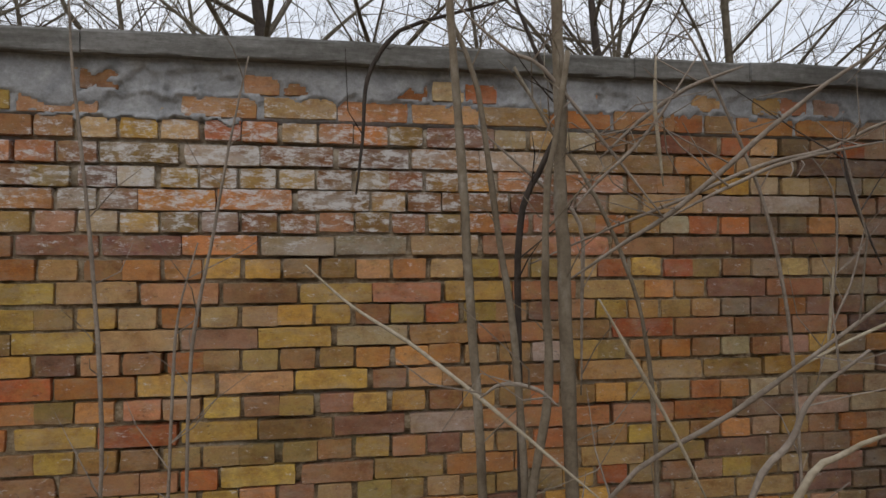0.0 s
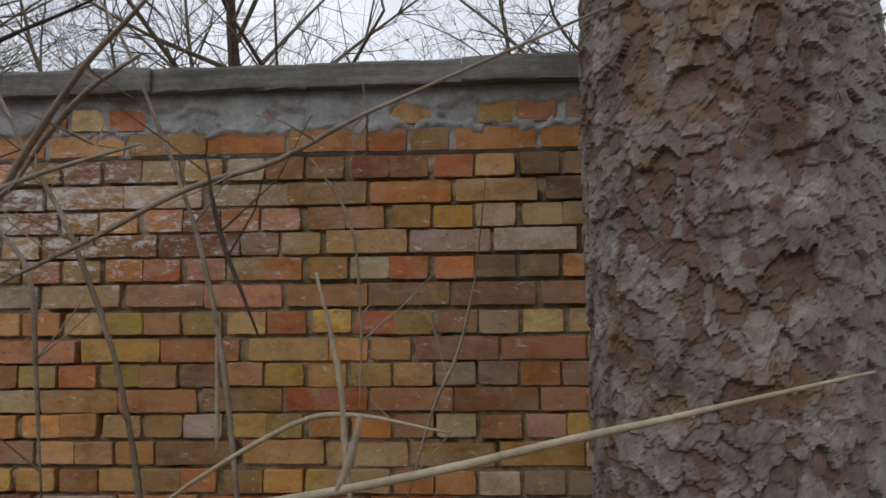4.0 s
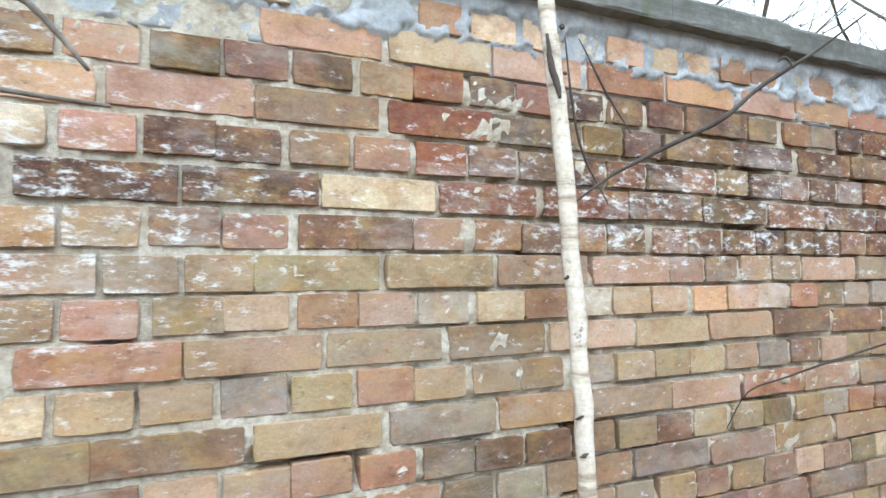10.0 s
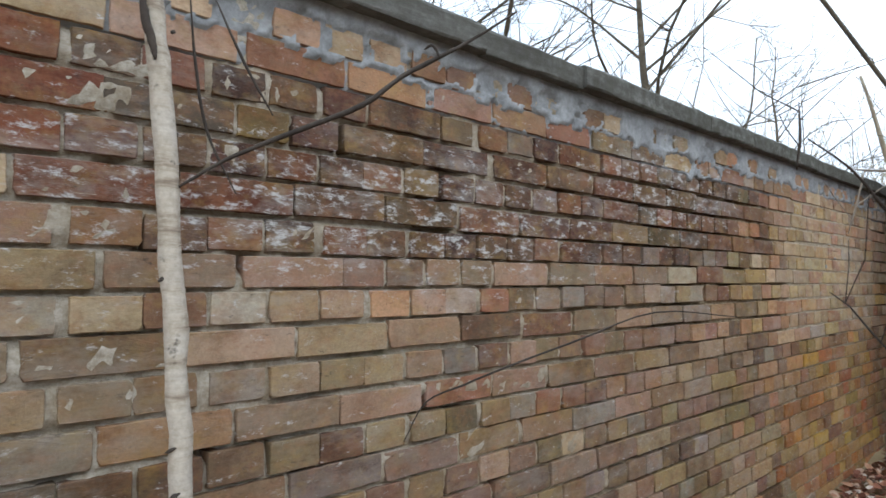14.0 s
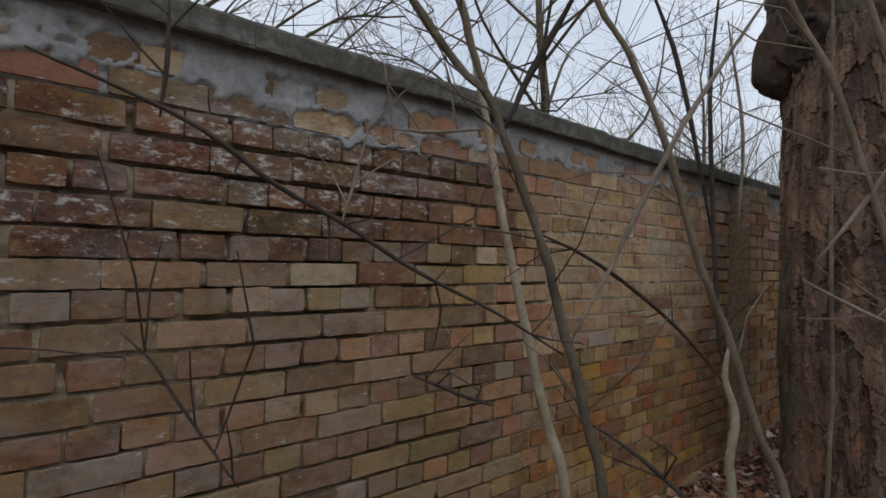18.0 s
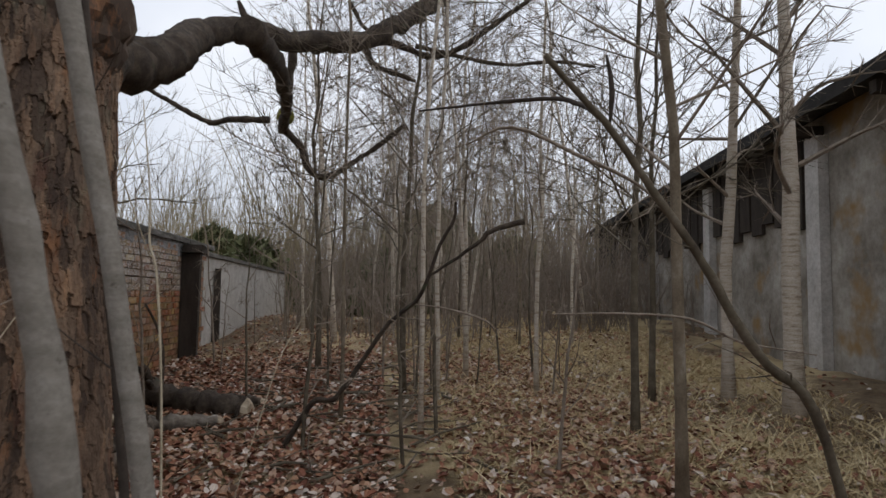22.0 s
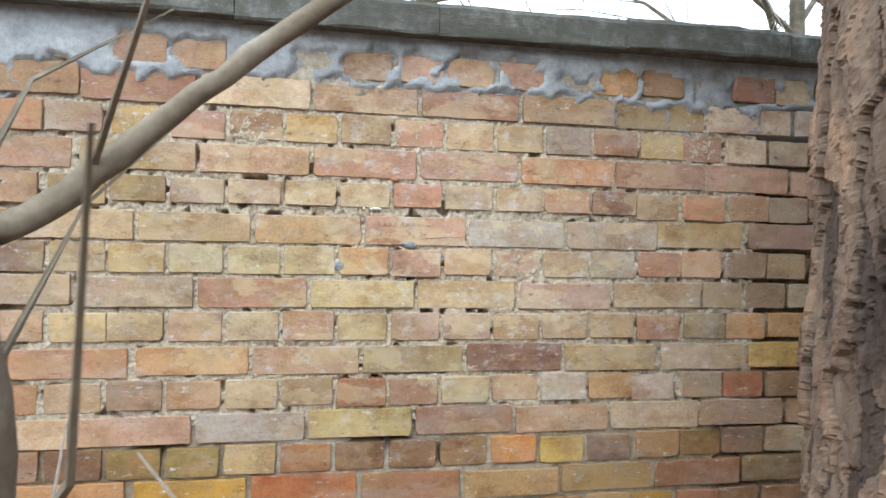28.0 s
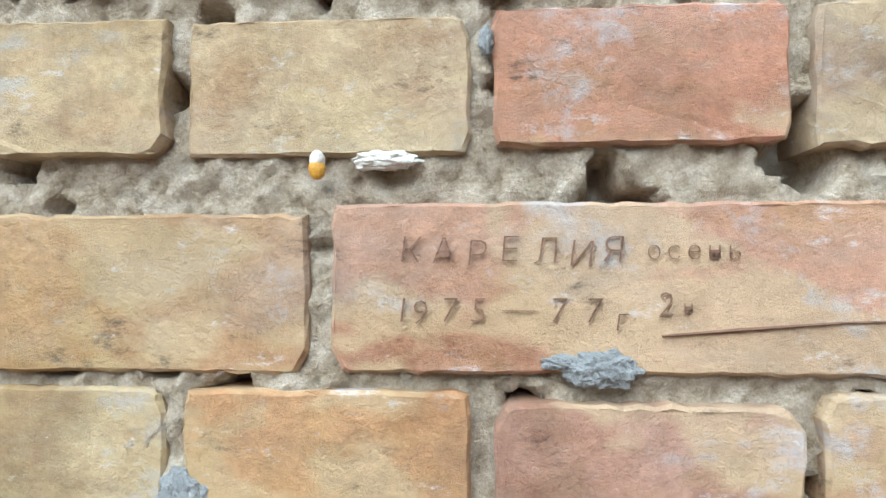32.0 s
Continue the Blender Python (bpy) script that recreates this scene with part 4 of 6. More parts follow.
def conifer(at, h, seed):
    rng = np.random.default_rng(seed)
    p = thing("conifer", "dark green conifer above the leafless wood", "conifer", at)
    v, f = tube(np.array([at, (at[0], at[1], at[2] + h)]), [0.16, 0.02], 8, rng, 0.04)
    mesh_ob("trunk", v, f, OAK, p)
    n = 5200
    s = rng.random(n) ** 0.7
    z = at[2] + h * (0.1 + 0.9 * s)
    a = rng.uniform(0, 6.28, n)
    rr = h * 0.75 * np.sqrt(np.clip(1.02 - s ** 2, 0, 2)) * np.sqrt(rng.random(n)) * (0.75 + 0.3 * np.sin(a * 5 + s * 30))
    c = np.stack([at[0] + rr * np.cos(a), at[1] + rr * np.sin(a), z - rr * 0.25], 1)
    d = rng.normal(0, 1, (n, 3)) * 0.16
    e = rng.normal(0, 1, (n, 3)) * 0.05
    v = np.stack([c - d, c + e, c + d, c - e], 1).reshape(-1, 3)
    mesh_ob("crown", v, [(4 * i, 4 * i + 1, 4 * i + 2, 4 * i + 3) for i in range(n)], NEEDLE, p)


for x, y, h, s in ((29, 1.4, 3.1, 1), (33, 3.6, 3.9, 2), (36, -5.5, 5.5, 4), (26, -3.2, 2.6, 11), (31, -4.6, 3.4, 12), (33, -8.5, 3.8, 13), (28.5, -6.6, 2.4, 14), (-1.5, 11, 4.2, 6), (13, 14, 4.4, 9)):
    conifer((x, y, 0.1), h, 100 + s)

# ---- litter and grass ----
lrng = np.random.default_rng(51)


def leaves(n, x0, x1, y0, y1, name):
    x, y = lrng.uniform(x0, x1, n), lrng.uniform(y0, y1, n)
    # drifts thin out at their edges
    x = x + lrng.normal(0, 0.6, n)
    if y1 < 0:
        y = y - np.where(y < y0 + 1.5, np.abs(lrng.normal(0, 0.9, n)), 0)
    z = ground_height(x, y) + lrng.uniform(0.01, 0.05, n)
    s, a = lrng.uniform(0.014, 0.036, n), lrng.uniform(0, 6.28, n)
    ux = np.stack([np.cos(a) * s, np.sin(a) * s, lrng.normal(0, 0.3, n) * s], 1)
    vx = np.stack([-np.sin(a) * s * 0.7, np.cos(a) * s * 0.7, lrng.normal(0, 0.35, n) * s], 1)
    c = np.stack([x, y, z], 1)
    up = np.zeros((n, 3))
    up[:, 2] = lrng.uniform(0, 0.5, n) * s
    v = np.stack([c - ux, c - ux * 0.3 - vx + up, c + ux * 0.5 - vx * 0.8 + up, c + ux * 1.15, c + ux * 0.5 + vx * 0.8 + up, c - ux * 0.3 + vx + up], 1).reshape(-1, 3)
    f = []
    for i in range(n):
        o = 6 * i
        f += [(o, o + 1, o + 2, o + 3), (o, o + 3, o + 4, o + 5)]
    tagged(mesh_ob(name, v, f, LEAF), "brown and grey fallen leaves on the ground", "leaf litter", kind="stuff")


leaves(42000, 6.8, 16, -4.3, -0.06, "leaf_litter")
leaves(3000, 0, 8.5, -2.5, -0.04, "leaf_litter_by_wall")
leaves(5000, 16, 26, -8, 0, "leaf_litter_far")
leaves(9000, -6, 20, -9.5, -0.06, "leaf_litter_thin")
leaves(6000, -6, 20, 0.42, 7, "leaf_litter_behind_wall")
n = 95000
x, y = lrng.uniform(9.4, 24, n), lrng.uniform(-8.5, -3.2, n)
ok = (y > -6.9 - (x - 11) * 0.17) & (lrng.random(n) < 0.35 + 0.65 * (np.sin(x * 1.1) * np.sin(y * 1.4 + 1) > -0.25))
x, y = x[ok], y[ok]
n = len(x)
h, a = lrng.uniform(0.015, 0.09, n) * (1 + 1.2 * (lrng.random(n) < 0.08)), lrng.uniform(0, 6.28, n)
b = np.stack([x, y, ground_height(x, y)], 1)
sd = np.stack([np.cos(a), np.sin(a), 0 * a], 1) * 0.0065
bend = np.stack([lrng.normal(0, 1.3, n) * h, lrng.normal(0, 1.3, n) * h, h], 1)
v = np.stack([b - sd, b + sd, b + sd * 0.6 + bend * 0.6, b - sd * 0.6 + bend * 0.6, b + bend * np.array((1.6, 1.6, 0.95))], 1).reshape(-1, 3)
f = []
for i in range(n):
    f += [(5 * i, 5 * i + 1, 5 * i + 2, 5 * i + 3), (5 * i + 3, 5 * i + 2, 5 * i + 4)]
tagged(mesh_ob("dry_grass", v, f, GRASS), "dry straw-coloured grass in the clearing", "grass", kind="stuff")

# ---- stems and branches near the path ----

sapling_thicket = thing('sapling_thicket', 'thin grey bare saplings and twigs growing before the wall', 'sapling', (1.17, -0.82, 0.12))
stem(sapling_thicket, 'stem', GREY, 0.0185, [(1.097, -0.812, 4.2), (1.102, -0.812, 3.8), (1.107, -0.812, 3.4), (1.113, -0.812, 3.0), (1.118, -0.812, 2.6), (1.124, -0.812, 2.09), (1.133, -0.813, 1.821), (1.131, -0.812, 1.646), (1.143, -0.813, 1.418), (1.159, -0.815, 0.908), (1.163, -0.815, 0.514), (1.166, -0.816, 0.12)])
stem(sapling_thicket, 'stem', GREY, 0.012, [(1.135, -0.859, 1.954), (1.109, -0.854, 1.772), (1.087, -0.85, 1.642), (1.082, -0.848, 1.42), (1.089, -0.849, 1.173), (1.052, -0.842, 0.925), (1.034, -0.839, 0.522), (1.016, -0.835, 0.12)])
stem(sapling_thicket, 'stem', GREY, 0.013, [(0.803, -0.76, 3.4), (0.824, -0.762, 3.0), (0.846, -0.765, 2.6), (0.873, -0.769, 2.09), (0.899, -0.773, 1.741), (0.918, -0.775, 1.418), (0.951, -0.779, 0.908), (0.959, -0.78, 0.514), (0.966, -0.781, 0.12)])
stem(sapling_thicket, 'stem', GREY, 0.011, [(0.885, -0.741, 2.047), (0.945, -0.751, 1.883), (0.992, -0.758, 1.554), (1.032, -0.764, 1.28), (1.059, -0.768, 0.896), (1.067, -0.769, 0.508), (1.075, -0.77, 0.12)])
stem(sapling_thicket, 'twig', TWIG, 0.0065, [(1.15, -0.815, 1.422), (1.252, -0.857, 1.498), (1.35, -0.899, 1.569), (1.457, -0.943, 1.664), (1.553, -0.985, 1.761), (1.658, -1.028, 1.854), (1.806, -1.078, 1.956)])
stem(sapling_thicket, 'twig', TWIG, 0.0045, [(1.337, -0.922, 1.568), (1.273, -0.886, 1.667), (1.213, -0.851, 1.762), (1.091, -0.806, 1.928), (1.018, -0.768, 1.977), (0.93, -0.728, 2.068), (0.879, -0.695, 2.148)])
stem(sapling_thicket, 'twig', TWIG, 0.0055, [(1.645, -1.277, 1.456), (1.545, -1.184, 1.325), (1.4, -1.083, 1.166), (1.185, -0.97, 0.964), (1.05, -0.899, 0.542), (0.916, -0.828, 0.12)])
stem(sapling_thicket, 'twig', TWIG, 0.0045, [(1.317, -0.994, 1.568), (1.436, -1.015, 1.63), (1.567, -1.037, 1.685), (1.767, -1.071, 1.727)])
stem(sapling_thicket, 'twig', TWIG, 0.005, [(1.475, -0.72, 2.119), (1.547, -0.732, 2.001), (1.678, -0.754, 1.705), (1.736, -0.763, 1.513), (1.779, -0.77, 1.262), (1.808, -0.774, 0.848), (1.816, -0.775, 0.484), (1.823, -0.776, 0.12)])
stem(sapling_thicket, 'twig', TWIG, 0.006, [(-0.115, -0.375, 2.228), (-0.103, -0.376, 1.996), (-0.07, -0.381, 1.671), (-0.04, -0.385, 1.316), (-0.025, -0.387, 1.007), (-0.029, -0.386, 0.819), (-0.031, -0.385, 0.47), (-0.033, -0.385, 0.12)])
stem(sapling_thicket, 'twig', TWIG, 0.005, [(0.372, -0.457, 2.026), (0.318, -0.447, 1.779), (0.28, -0.44, 1.563), (0.218, -0.429, 1.223), (0.203, -0.425, 0.818), (0.199, -0.424, 0.469), (0.195, -0.423, 0.12)])
stem(sapling_thicket, 'twig', TWIG, 0.005, [(0.234, -0.432, 1.516), (0.181, -0.423, 1.316), (0.165, -0.42, 1.1), (0.154, -0.417, 0.818), (0.15, -0.416, 0.469), (0.146, -0.415, 0.12)])
stem(sapling_thicket, 'twig', DARK, 0.008, [(1.207, -0.298, 2.316), (0.974, -0.258, 2.253), (0.849, -0.236, 2.217), (0.778, -0.224, 2.172), (0.706, -0.212, 2.045), (0.692, -0.209, 1.864), (0.67, -0.205, 1.674)])
stem(sapling_thicket, 'cane', PALE, 0.0042, [(0.542, -0.862, 1.463), (0.636, -0.939, 1.383), (0.743, -1.017, 1.317), (0.87, -1.099, 1.22), (0.955, -1.174, 1.15), (1.038, -1.248, 1.082)])
stem(sapling_thicket, 'twig', TWIG, 0.004, [(0.86, -1.143, 1.231), (0.9, -1.15, 1.256), (0.96, -1.16, 1.246), (0.999, -1.166, 1.215)])
stem(sapling_thicket, 'cane', PALE, 0.004, [(1.1, -1.108, 1.401), (1.174, -1.12, 1.272), (1.248, -1.133, 1.132), (1.301, -1.141, 1.022)])
stem(sapling_thicket, 'cane', PALE, 0.005, [(1.356, -0.851, 1.955), (1.356, -0.851, 1.821), (1.375, -0.853, 1.646)])
stem(sapling_thicket, 'twig', TWIG, 0.006, [(1.483, -1.324, 1.327), (1.39, -1.308, 1.252), (1.353, -1.302, 1.177), (1.288, -1.291, 1.081), (1.223, -1.28, 0.761), (1.158, -1.269, 0.44), (1.093, -1.258, 0.12)])
stem(sapling_thicket, 'cane', PALE, 0.006, [(1.472, -1.398, 1.217), (1.386, -1.383, 1.182), (1.309, -1.37, 1.11), (1.203, -1.352, 0.78), (1.097, -1.334, 0.45), (0.991, -1.316, 0.12)])
stem(sapling_thicket, 'twig', DARK, 0.004, [(1.793, -0.925, 1.739), (1.819, -0.929, 1.618), (1.885, -0.939, 1.457)])
stem(sapling_thicket, 'twig', TWIG, 0.004, [(1.136, -0.888, 1.588), (1.192, -0.898, 1.651), (1.306, -0.917, 1.766), (1.419, -0.937, 1.944)])

bramble_thicket = thing('bramble_thicket', 'dark bare twigs and pale briar canes by the wall', 'shrub', (1.09, -0.62, 0.12))
stem(bramble_thicket, 'twig', DARK, 0.009, [(1.03, -0.709, 2.176), (1.096, -0.717, 2.011), (1.168, -0.726, 1.845), (1.128, -0.704, 1.718), (1.08, -0.68, 1.602), (1.071, -0.663, 1.415), (1.08, -0.646, 1.158), (1.084, -0.639, 0.812), (1.087, -0.632, 0.466), (1.091, -0.625, 0.12)])
stem(bramble_thicket, 'twig', TWIG, 0.0055, [(1.099, -0.675, 1.459), (1.326, -0.719, 1.561), (1.499, -0.744, 1.63), (1.693, -0.776, 1.714), (1.872, -0.801, 1.759), (2.033, -0.822, 1.832), (2.432, -0.922, 1.962)])
stem(bramble_thicket, 'twig', TWIG, 0.0055, [(0.985, -0.533, 1.842), (1.157, -0.574, 1.683), (1.267, -0.599, 1.564), (1.278, -0.583, 1.32), (1.283, -0.567, 1.088)])
stem(bramble_thicket, 'twig', TWIG, 0.006, [(1.288, -0.687, 1.734), (1.383, -0.723, 1.829), (1.489, -0.762, 1.906), (1.618, -0.806, 1.957)])
stem(bramble_thicket, 'stem', GREY, 0.008, [(1.106, -0.515, 2.014), (1.208, -0.533, 1.836), (1.311, -0.553, 1.685), (1.4, -0.566, 1.494), (1.463, -0.571, 1.304), (1.501, -0.564, 1.062), (1.516, -0.561, 0.748), (1.531, -0.559, 0.434), (1.545, -0.556, 0.12)])
stem(bramble_thicket, 'cane', PALE, 0.0042, [(1.718, -1.259, 1.235), (1.914, -1.274, 1.303), (2.111, -1.286, 1.341), (2.325, -1.305, 1.393), (2.556, -1.33, 1.451)])
stem(bramble_thicket, 'cane', PALE, 0.0042, [(1.618, -0.809, 1.114), (1.741, -0.855, 1.209), (1.932, -0.922, 1.32), (2.033, -0.955, 1.341), (2.179, -0.999, 1.325)])
stem(bramble_thicket, 'cane', PALE, 0.004, [(1.799, -0.891, 1.453), (1.798, -0.881, 1.324), (1.795, -0.876, 1.266)])
stem(bramble_thicket, 'cane', PALE, 0.005, [(1.978, -0.955, 1.553), (2.011, -0.954, 1.411), (2.022, -0.946, 1.271), (2.032, -0.939, 1.13)])
stem(bramble_thicket, 'twig', TWIG, 0.003, [(1.896, -0.674, 1.787), (1.976, -0.689, 1.658), (1.995, -0.681, 1.475), (1.988, -0.663, 1.279)])
stem(bramble_thicket, 'cane', PALE, 0.004, [(2.09, -1.314, 1.345), (2.103, -1.32, 1.373), (2.115, -1.328, 1.416)])
stem(bramble_thicket, 'cane', PALE, 0.0042, [(1.812, -1.221, 1.25), (1.888, -1.243, 1.23), (1.955, -1.265, 1.255), (2.132, -1.326, 1.333)])
stem(bramble_thicket, 'twig', TWIG, 0.004, [(2.221, -0.541, 1.567), (2.178, -0.533, 1.392), (2.124, -0.529, 1.275), (2.064, -0.521, 1.077)])

dead_branch = thing('dead_branch', 'whitened barkless dead branch leaning at the brick wall', 'branch', (3.38, -0.23, 0.12))
stem(dead_branch, 'bough', DEAD, 0.024, [(3.376, -0.342, 1.704), (3.331, -0.338, 1.635), (3.304, -0.332, 1.561), (3.277, -0.32, 1.443), (3.255, -0.31, 1.347), (3.25, -0.302, 1.273), (3.266, -0.289, 1.188), (3.292, -0.275, 1.101), (3.321, -0.259, 0.774), (3.351, -0.243, 0.447), (3.38, -0.228, 0.12)])
stem(dead_branch, 'bough', DEAD, 0.016, [(3.664, -0.379, 1.489), (3.622, -0.366, 1.46), (3.591, -0.352, 1.43), (3.57, -0.331, 1.354), (3.543, -0.314, 1.301), (3.442, -0.301, 1.216), (3.36, -0.287, 1.144), (3.303, -0.273, 1.092)])
stem(dead_branch, 'bough', DEAD, 0.01, [(3.331, -0.322, 1.508), (3.304, -0.317, 1.443), (3.277, -0.313, 1.39), (3.261, -0.309, 1.337)])
stem(dead_branch, 'bough', DEAD, 0.007, [(3.32, -0.313, 1.422), (3.293, -0.313, 1.401), (3.271, -0.312, 1.374)])

grey_branch = thing('grey_branch', 'dark bare branch arching over the brick wall face', 'branch', (3.31, 0.04, 0.12))
stem(grey_branch, 'bough', BARK, 0.028, [(3.146, -0.059, 1.427), (3.12, -0.056, 1.381), (3.114, -0.044, 1.277), (3.123, -0.031, 1.185), (3.149, -0.017, 1.094), (3.181, -0.005, 1.027), (3.224, 0.011, 0.725), (3.268, 0.027, 0.422), (3.311, 0.044, 0.12)])
stem(grey_branch, 'bough', BARK, 0.022, [(3.844, -0.16, 1.803), (3.801, -0.149, 1.782), (3.746, -0.138, 1.754), (3.64, -0.128, 1.683), (3.588, -0.116, 1.648), (3.535, -0.104, 1.606), (3.437, -0.091, 1.524), (3.362, -0.08, 1.474), (3.273, -0.074, 1.448), (3.196, -0.067, 1.431), (3.13, -0.058, 1.405)])
stem(grey_branch, 'bough', BARK, 0.006, [(3.74, -0.08, 1.402), (3.741, -0.093, 1.5), (3.732, -0.104, 1.586), (3.696, -0.117, 1.653), (3.641, -0.125, 1.671)])
stem(grey_branch, 'bough', BARK, 0.006, [(3.634, -0.115, 1.583), (3.585, -0.125, 1.615), (3.53, -0.129, 1.602)])
stem(grey_branch, 'bough', BARK, 0.007, [(3.451, -0.154, 1.508), (3.391, -0.16, 1.505), (3.367, -0.159, 1.471)])
stem(grey_branch, 'straw', STRAW, 0.004, [(3.52, -0.091, 2.095), (3.355, -0.096, 1.988), (3.157, -0.099, 1.841), (2.986, -0.1, 1.695), (2.88, -0.098, 1.582), (2.814, -0.095, 1.496), (2.734, -0.09, 1.39)])
stem(grey_branch, 'bough', BARK, 0.014, [(4.579, -0.13, 1.909), (4.508, -0.13, 1.851), (4.421, -0.13, 1.793), (4.33, -0.13, 1.757), (4.145, -0.13, 1.747), (4.09, -0.13, 1.754), (3.844, -0.16, 1.803)])
stem(grey_branch, 'bough', BARK, 0.008, [(4.727, -0.12, 1.814), (4.677, -0.12, 1.875), (4.634, -0.12, 1.912), (4.581, -0.12, 1.913)])
stem(grey_branch, 'bough', BARK, 0.008, [(4.757, -0.11, 1.764), (4.592, -0.11, 1.773), (4.51, -0.11, 1.753), (4.422, -0.11, 1.755), (4.329, -0.11, 1.762)])
stem(grey_branch, 'bough', BARK, 0.01, [(4.495, -0.1, 1.432), (4.471, -0.1, 1.504), (4.422, -0.1, 1.594), (4.356, -0.1, 1.642), (4.283, -0.1, 1.698), (4.171, -0.1, 1.754), (4.105, -0.1, 1.791), (4.035, -0.1, 1.795)])

young_birch = thing('young_birch', 'slender pale birch stem standing close to the wall', 'birch tree', (5.6, -0.2, 0.12))
stem(young_birch, 'stem', BIRCH, 0.021, [(5.337, -0.196, 4.5), (5.365, -0.197, 4.1), (5.394, -0.199, 3.7), (5.423, -0.201, 3.3), (5.452, -0.202, 2.9), (5.481, -0.204, 2.5), (5.519, -0.206, 1.973), (5.539, -0.209, 1.806), (5.555, -0.208, 1.574), (5.572, -0.207, 1.351), (5.585, -0.203, 1.127), (5.591, -0.201, 0.791), (5.597, -0.199, 0.456), (5.603, -0.198, 0.12)], twigs=False)
stem(young_birch, 'twig', DARK, 0.007, [(5.499, -0.228, 1.958), (5.504, -0.229, 1.904), (5.515, -0.233, 1.859), (5.52, -0.236, 1.832)], twigs=False)
stem(young_birch, 'twig', DARK, 0.005, [(5.564, -0.217, 1.637), (5.619, -0.234, 1.679), (5.682, -0.256, 1.716), (5.755, -0.286, 1.754), (5.847, -0.328, 1.803), (5.916, -0.356, 1.864), (5.987, -0.385, 1.912), (6.052, -0.409, 1.956), (6.136, -0.447, 2.022)], twigs=False)
stem(young_birch, 'twig', DARK, 0.003, [(5.978, -0.393, 1.902), (5.965, -0.386, 1.926), (5.952, -0.377, 1.918)], twigs=False)
stem(young_birch, 'twig', DARK, 0.003, [(5.606, -0.142, 2.001), (5.617, -0.143, 1.878), (5.637, -0.149, 1.756), (5.682, -0.174, 1.643)], twigs=False)
stem(young_birch, 'twig', DARK, 0.003, [(5.662, -0.118, 2.013), (5.708, -0.144, 1.896), (5.754, -0.17, 1.799)], twigs=False)
stem(young_birch, 'twig', DARK, 0.003, [(6.206, -0.004, 1.087), (6.25, -0.039, 1.184), (6.329, -0.096, 1.225), (6.431, -0.17, 1.273), (6.578, -0.275, 1.335), (6.748, -0.397, 1.404), (6.941, -0.529, 1.389)], twigs=False)

wall_saplings = thing('wall_saplings', 'bare grey saplings with crossing twigs along the wall', 'sapling', (7.586, -1.165, 0.12))
stem(wall_saplings, 'stem', TWIGBARK, 0.0105, [(6.792, -0.178, 3.328), (7.001, -0.440, 2.798), (7.210, -0.702, 2.268), (7.303, -0.817, 2.035), (7.359, -0.887, 1.906), (7.391, -0.927, 1.857), (7.413, -0.953, 1.776), (7.440, -0.984, 1.666), (7.460, -1.010, 1.576), (7.477, -1.028, 1.476), (7.494, -1.047, 1.395), (7.513, -1.069, 1.275), (7.531, -1.089, 1.155), (7.549, -1.115, 0.654), (7.568, -1.140, 0.154), (7.586, -1.165, 0.120)])
stem(wall_saplings, 'twig', DARK, 0.004, [(7.484, -1.035, 1.404), (7.362, -0.981, 1.479), (7.237, -0.921, 1.545), (7.128, -0.882, 1.612), (7.027, -0.854, 1.663), (6.931, -0.830, 1.728), (6.836, -0.809, 1.766), (6.736, -0.780, 1.801)])
stem(wall_saplings, 'stem', GREY, 0.01, [(7.392, -0.928, 1.852), (7.374, -0.906, 1.936), (7.356, -0.885, 2.037), (7.341, -0.869, 2.117)])
stem(wall_saplings, 'twig', DARK, 0.007, [(7.411, -0.952, 1.792), (7.434, -0.982, 1.879), (7.457, -1.013, 1.951), (7.489, -1.056, 2.053)])
stem(wall_saplings, 'twig', TWIG, 0.005, [(7.491, -1.045, 1.431), (7.554, -1.082, 1.558), (7.638, -1.148, 1.772), (7.713, -1.202, 1.920), (7.794, -1.263, 2.069)])
stem(wall_saplings, 'twig', DARK, 0.0045, [(7.454, -1.000, 1.612), (7.605, -0.996, 1.578), (7.776, -1.015, 1.507), (7.952, -1.040, 1.409), (8.126, -1.060, 1.288)])
stem(wall_saplings, 'cane', PALE, 0.012, [(7.558, -0.692, 2.152), (7.594, -0.734, 1.938), (7.642, -0.788, 1.574), (7.671, -0.820, 1.398), (7.699, -0.851, 1.222), (7.731, -0.888, 1.047), (7.753, -0.916, 0.581), (7.774, -0.945, 0.117), (7.796, -0.973, 0.120)])
stem(wall_saplings, 'stem', GREY, 0.0122, [(7.574, -0.391, 3.451), (7.723, -0.576, 2.922), (7.915, -0.812, 2.244), (7.957, -0.863, 2.130), (7.986, -0.898, 2.044), (8.037, -0.958, 1.843), (8.088, -1.018, 1.570), (8.133, -1.071, 1.398), (8.159, -1.101, 1.268), (8.188, -1.137, 1.138), (8.226, -1.181, 0.996), (8.258, -1.223, 0.546), (8.290, -1.264, 0.095), (8.321, -1.305, 0.120)])
stem(wall_saplings, 'twig', DARK, 0.008, [(8.365, -0.739, 2.433), (8.428, -0.814, 2.146), (8.497, -0.889, 1.659)])
stem(wall_saplings, 'twig', DARK, 0.007, [(8.418, -0.934, 2.404), (8.405, -0.912, 2.038), (8.432, -0.932, 1.413), (8.446, -0.946, 1.274)])
stem(wall_saplings, 'twig', TWIG, 0.006, [(8.589, -0.892, 2.342), (8.624, -0.929, 1.984), (8.620, -0.917, 1.664)])
